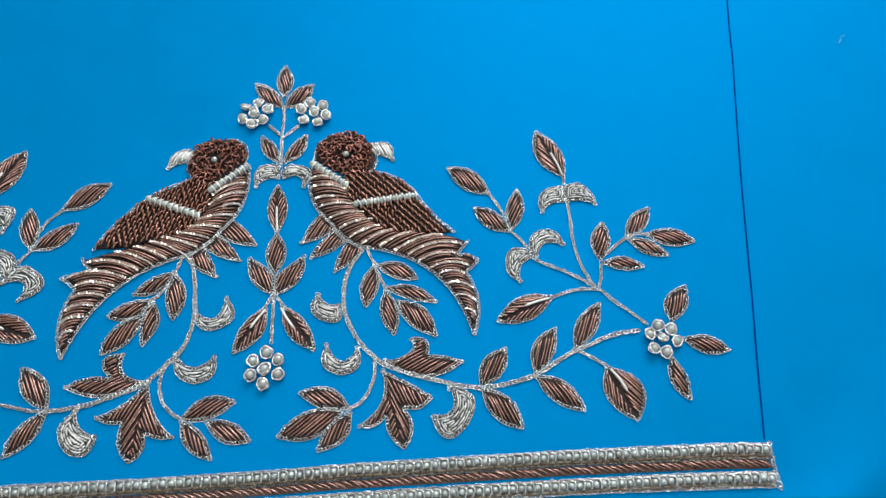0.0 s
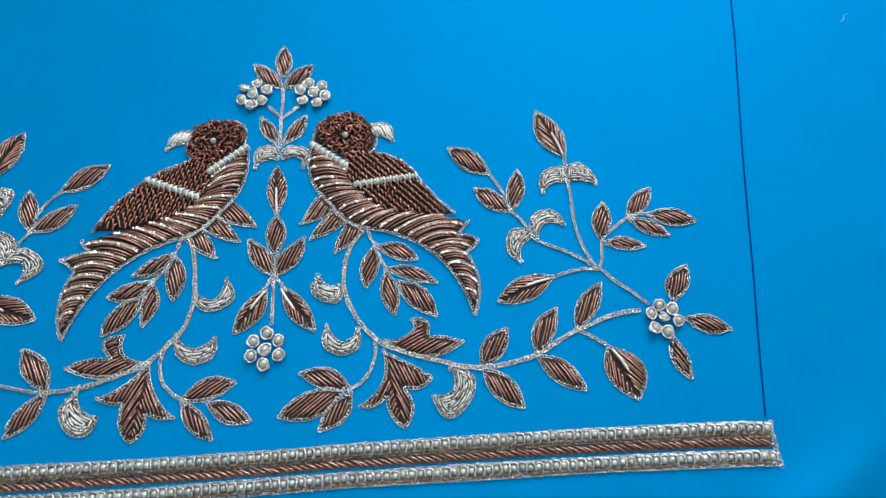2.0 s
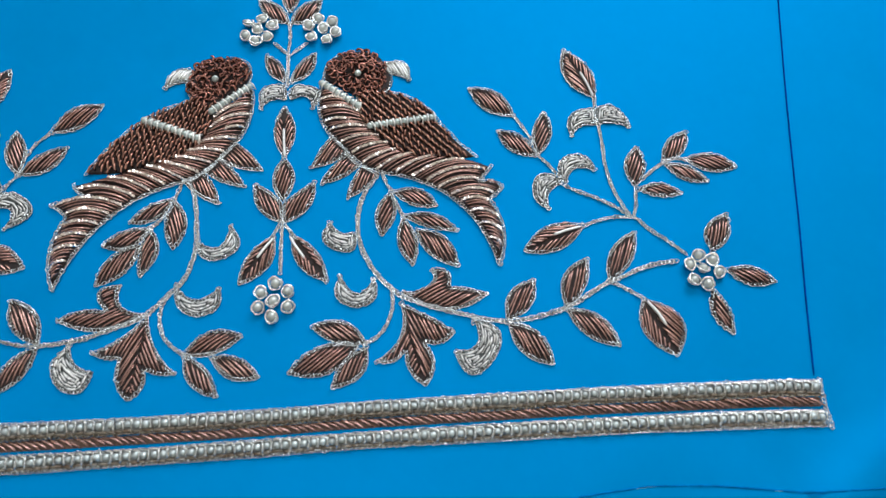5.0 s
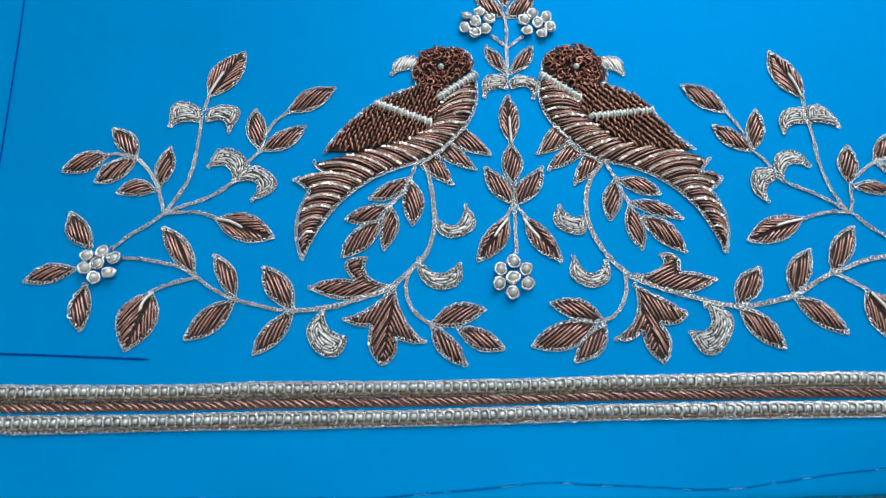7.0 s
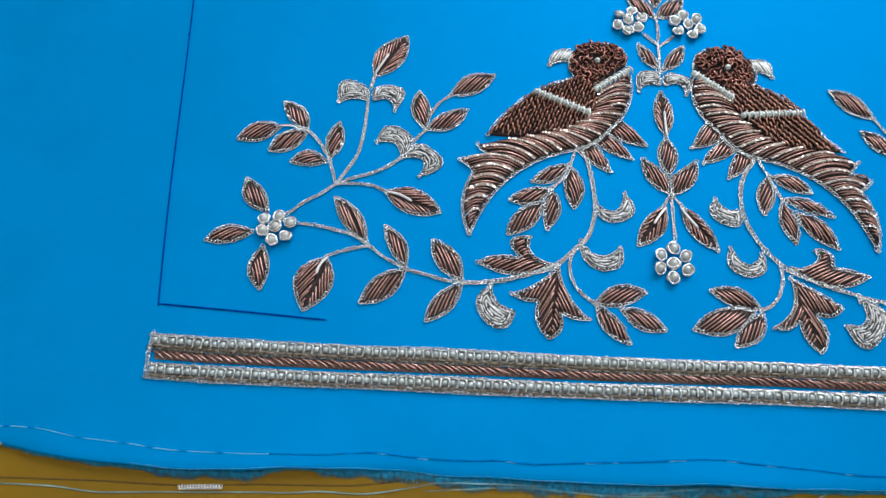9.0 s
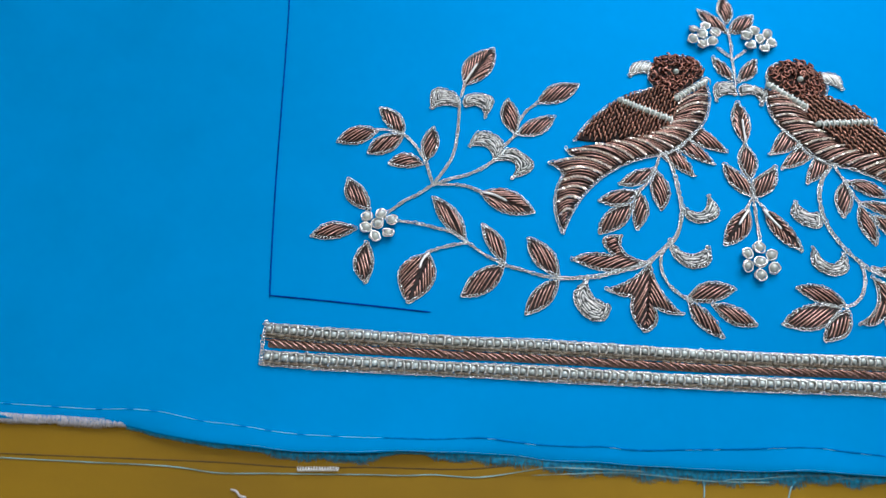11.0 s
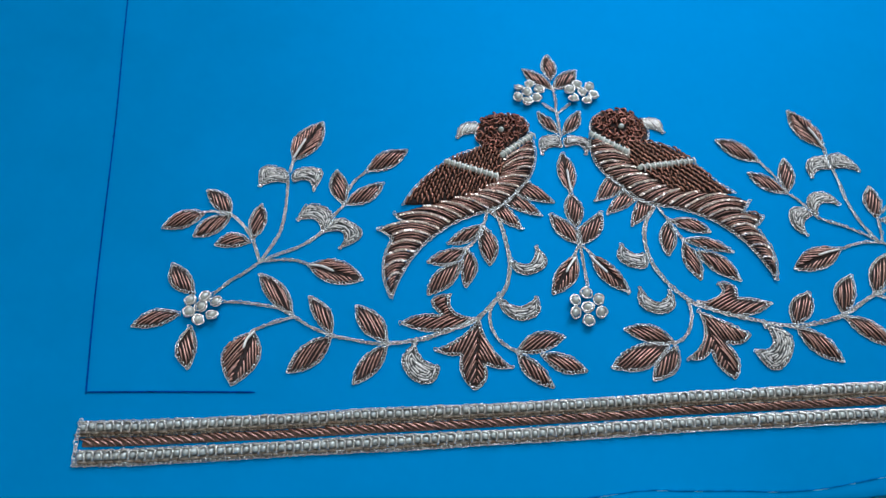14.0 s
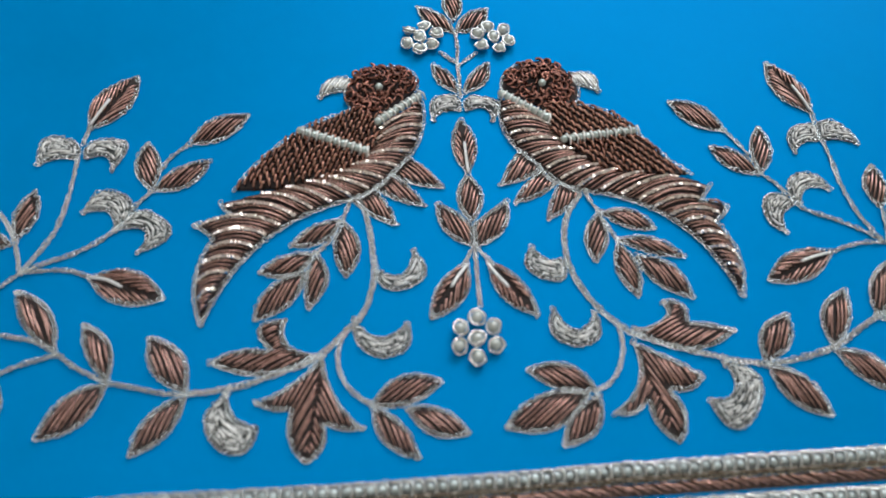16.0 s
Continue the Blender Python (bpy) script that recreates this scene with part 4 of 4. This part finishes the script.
# ---- tacking, frayed edge and loose threads ----
TACK_X = (-300, -191, -186, -175, -169, -164, -151, -141, -132, -119, -107, -99, -84, -77, -68, -57, -50, -42, -24, -8, 6, 13, 18, 36, 47, 59, 85, 100, 117, 141, 300)
TACK_Y = (-29.6, -29.4, -28.8, -29, -30.1, -31.1, -31.8, -33, -33.2, -33.1, -32.6, -32.4, -30.8, -31.3, -31.9, -31.8, -31.2, -32, -30.6, -29.5, -28.2, -28.3, -28.9, -29.6, -30.4, -30.2, -26.7, -25.4, -26.3, -29.5, -29)


def tack_y(x):
    return float(np.mean(np.interp((x - 2.5, x, x + 2.5), TACK_X, TACK_Y)))


def tacking():
    top = thing("tacking_thread", (-150, -30), "pale running tacking stitches along the hem, with crease shade painted in blue strips", "thread")
    at = (-150, -30)
    def stitch(x0, x1, r, mat, label, off=0.0):
        xs = np.linspace(x0, x1, max(6, int((x1 - x0) / 1.5)))
        ys = [tack_y(q) + off for q in xs]
        zs = [cloth_z(q, y) + 0.05 for q, y in zip(xs, ys)]
        v, f = tube(np.c_[xs, ys, zs], r, 5, 0.25)
        mesh_part("tack_or_crease", v, f, mat, top, label, origin=at)

    # M_CREASE strips paint the shade of the tucks; only the pale ones are thread
    x = -300.0
    while x < 300:
        if x < -118:
            run = rng.uniform(5, 14)
            stitch(x, x + run, rng.uniform(0.07, 0.11), M_WHITE, "pale stitch")
            stitch(x + run - 0.4, x + run + 1.6, 0.2, M_CREASE, "dark blue strip painted for crease shade")
            x += run + 1.1
        else:
            run = rng.uniform(8, 24)
            stitch(x, x + run, rng.uniform(0.2, 0.34), M_CREASE, "dark blue strip painted for crease shade")
            if rng.random() < 0.65:
                stitch(x + run - 2.5, x + run + rng.uniform(1, 6), 0.08, M_WHITE, "pale stitch", -0.2)
            x += run + rng.uniform(-1.5, 0.6)


tacking()


def fibres(name, x0, x1, per_mm, reach_x, reach, mat, label, z_lift=0.0, back=0.6, thick=0.06, spread=0.18):
    verts, faces = [], []
    n = int((x1 - x0) * per_mm)
    for k in range(n):
        x = rng.uniform(x0, x1)
        clump = 0.75 + 0.25 * math.sin(x / 1.9) * math.sin(x / 4.7 + 1)
        long = float(np.interp(x, reach_x, reach)) * clump * rng.uniform(0.35, 1.15)
        behind = back * min(1.0, long / 0.6)
        y = hem_y(x) + behind
        a = rng.normal(0, spread)
        path = np.array([(x, y, FLOOR / MM + 1.1 + z_lift), (x + a * long * 0.5, y - behind - long * 0.5, FLOOR / MM + 0.6 + z_lift * 0.7), (x + a * long + rng.normal(0, 0.4), y - behind - long, FLOOR / MM + 0.25 + z_lift * 0.3)])
        v, f = tube(path, thick, 3)
        o = len(verts) * 9
        verts.append(v)
        faces += [tuple(i + o for i in q) for q in f]
    ob = mesh_part(name, np.concatenate(verts), faces, mat)
    tagged(ob, label, "fringe", "", "stuff")


fibres("frayed_edge", -184, 150, 30, (-184, -152, -142, -131, -118, -113, -108, -100, -97, -85, -68, -42, 0, 20, 30, 150), (0.8, 0.9, 1.9, 2.7, 2.9, 1.6, 0.3, 0.3, 2.1, 3.1, 3.6, 4.2, 4.2, 3.6, 1.1, 0.9), M_FRAY, "frayed blue fibres under the cloth hem", 0.0, 0.6, 0.05, 0.22)
fibres("selvedge_fringe", -260, -184, 14, (-260, -192, -184), (1.3, 1.2, 0.3), M_LACE, "white crumpled selvedge fibres at the hem", 1.1, 1.5, 0.09, 1.6)


def loose_thread(points, label, mat, r=0.28, lift=0.0):
    p = evenly(glide(points), 1.5)
    ob = mesh_part("loose_thread", *tube(np.c_[p, FLOOR / MM + r + 0.05 + lift * np.interp(p[:, 0], (-82, -68), (0, 1))], r, 5), mat)
    tagged(ob, label, "thread", "loose threads")


loose_thread(((-230, -44.0), (-192.8, -43.7), (-170.2, -43.5), (-156.3, -44.5), (-142.8, -43.8), (-126.3, -43.1), (-117.3, -42.6), (-105.2, -42.2), (-97.7, -41.5), (-85.5, -41.5), (-71.9, -39.1), (-65.8, -37.9), (-52.0, -37.5), (-39.3, -37.4)), "long pale blue thread lying on the boards", M_THREAD, 0.15, 0.95)
loose_thread(((-70.3, -40.2), (-59.7, -39.2), (-50.5, -38.4), (-41.3, -38.1), (-20, -38.9), (-4, -38.2)), "fine pale blue thread beside the frayed hem", M_THREAD, 0.11, 0.8)
loose_thread(((-24.7, -39.0), (-18.1, -38.9), (-14.7, -38.1), (-6.9, -37.5), (-1.3, -36.6), (8.8, -35.7), (14.4, -35.2), (19.4, -36.4)), "fine wavy thread over the frayed hem", M_THREAD, 0.09, 1.0)
loose_thread(((10.3, -37.4), (14.3, -36.4), (20.1, -35.7), (24.1, -35.7), (24.9, -36.2), (21.4, -37.4)), "fine curled thread over the frayed hem", M_THREAD, 0.09, 1.0)
loose_thread(((-24.5, -36.4), (-22.7, -38.5), (-22.5, -41.0), (-23.4, -47)), "short pale thread end on the boards", M_WHITE, 0.15)
loose_thread(((6, -35.6), (4.3, -36.8), (1.7, -39.5), (-0.5, -46)), "short pale thread end on the boards", M_WHITE, 0.15)
loose_thread(((41, -34), (39.7, -35.0), (35.4, -37.3), (30, -43)), "short pale thread end on the boards", M_WHITE, 0.15)
# a thin dark tube, half sunk, along the curved line on the ochre
seam = evenly(glide(((-260, -43.6), (-194.5, -42.3), (-157.8, -41.6), (-136.3, -41.7), (-114.9, -40.5), (-96.5, -39.9), (-87.3, -39.3), (-78.1, -38.0), (-71.9, -36.7))), 2.0)
tagged(mesh_part("ochre_seam", *tube(np.c_[seam, np.full(len(seam), FLOOR / MM - 0.1)], 0.26, 6), M_SEAM), "dark seam line along the ochre surface", "seam", "", "structure")

# a cut length of faceted wire on the boards
a = np.linspace(0, 1, 150)
turns = a * 2 * math.pi * 15
z0 = FLOOR / MM + 0.75
coil = np.c_[-134.9 + 11.2 * a, -42.3 + 0.7 * a + 0.55 * np.cos(turns), z0 + 0.55 * np.sin(turns)]
tagged(mesh_part("wire_offcut", *tube(coil, 0.2, 5), M_SILVER), "small offcut of silver coil wire on the boards", "wire")


# a pale thread along the turned edge, a knot in the guide line, a wisp of lint
xs = np.arange(-150, 62, 2.0)
edge = np.array([(x, hem_y(x) + 0.35 + 0.15 * math.sin(x / 5), cloth_z(x, hem_y(x) + 0.4) + 0.12) for x in xs])
tagged(mesh_part("hem_thread", *tube(edge, 0.032, 4), M_WHITE), "fine pale thread along the turned hem", "thread")
knot = new("guide_knot", ball(0.45, 5, 8, 0.6))
knot.data.materials.append(M_INK)
knot.location = (-160.2 * MM, 107.8 * MM, 0.0002)
tagged(knot, "small dark blue knot in the guide line", "marking")
lint = evenly(glide(((213.5, 147.2), (215.1, 148.6), (215.9, 150.6), (217.7, 151.2))), 0.6)
tagged(mesh_part("lint", *tube(np.c_[lint, [cloth_z(*q) + 0.15 for q in lint]], 0.12, 4), M_WHITE), "tiny pale wisp of lint on the cloth", "lint")
chip = evenly(glide(((-152.2, -48.6), (-150.6, -49.0), (-149.4, -50.2), (-147.6, -50.4))), 0.5)
tagged(mesh_part("thread_scrap", *tube(np.c_[chip, np.full(len(chip), FLOOR / MM + 0.35)], 0.3, 5), M_LACE), "short grey thread scrap on the boards", "thread")
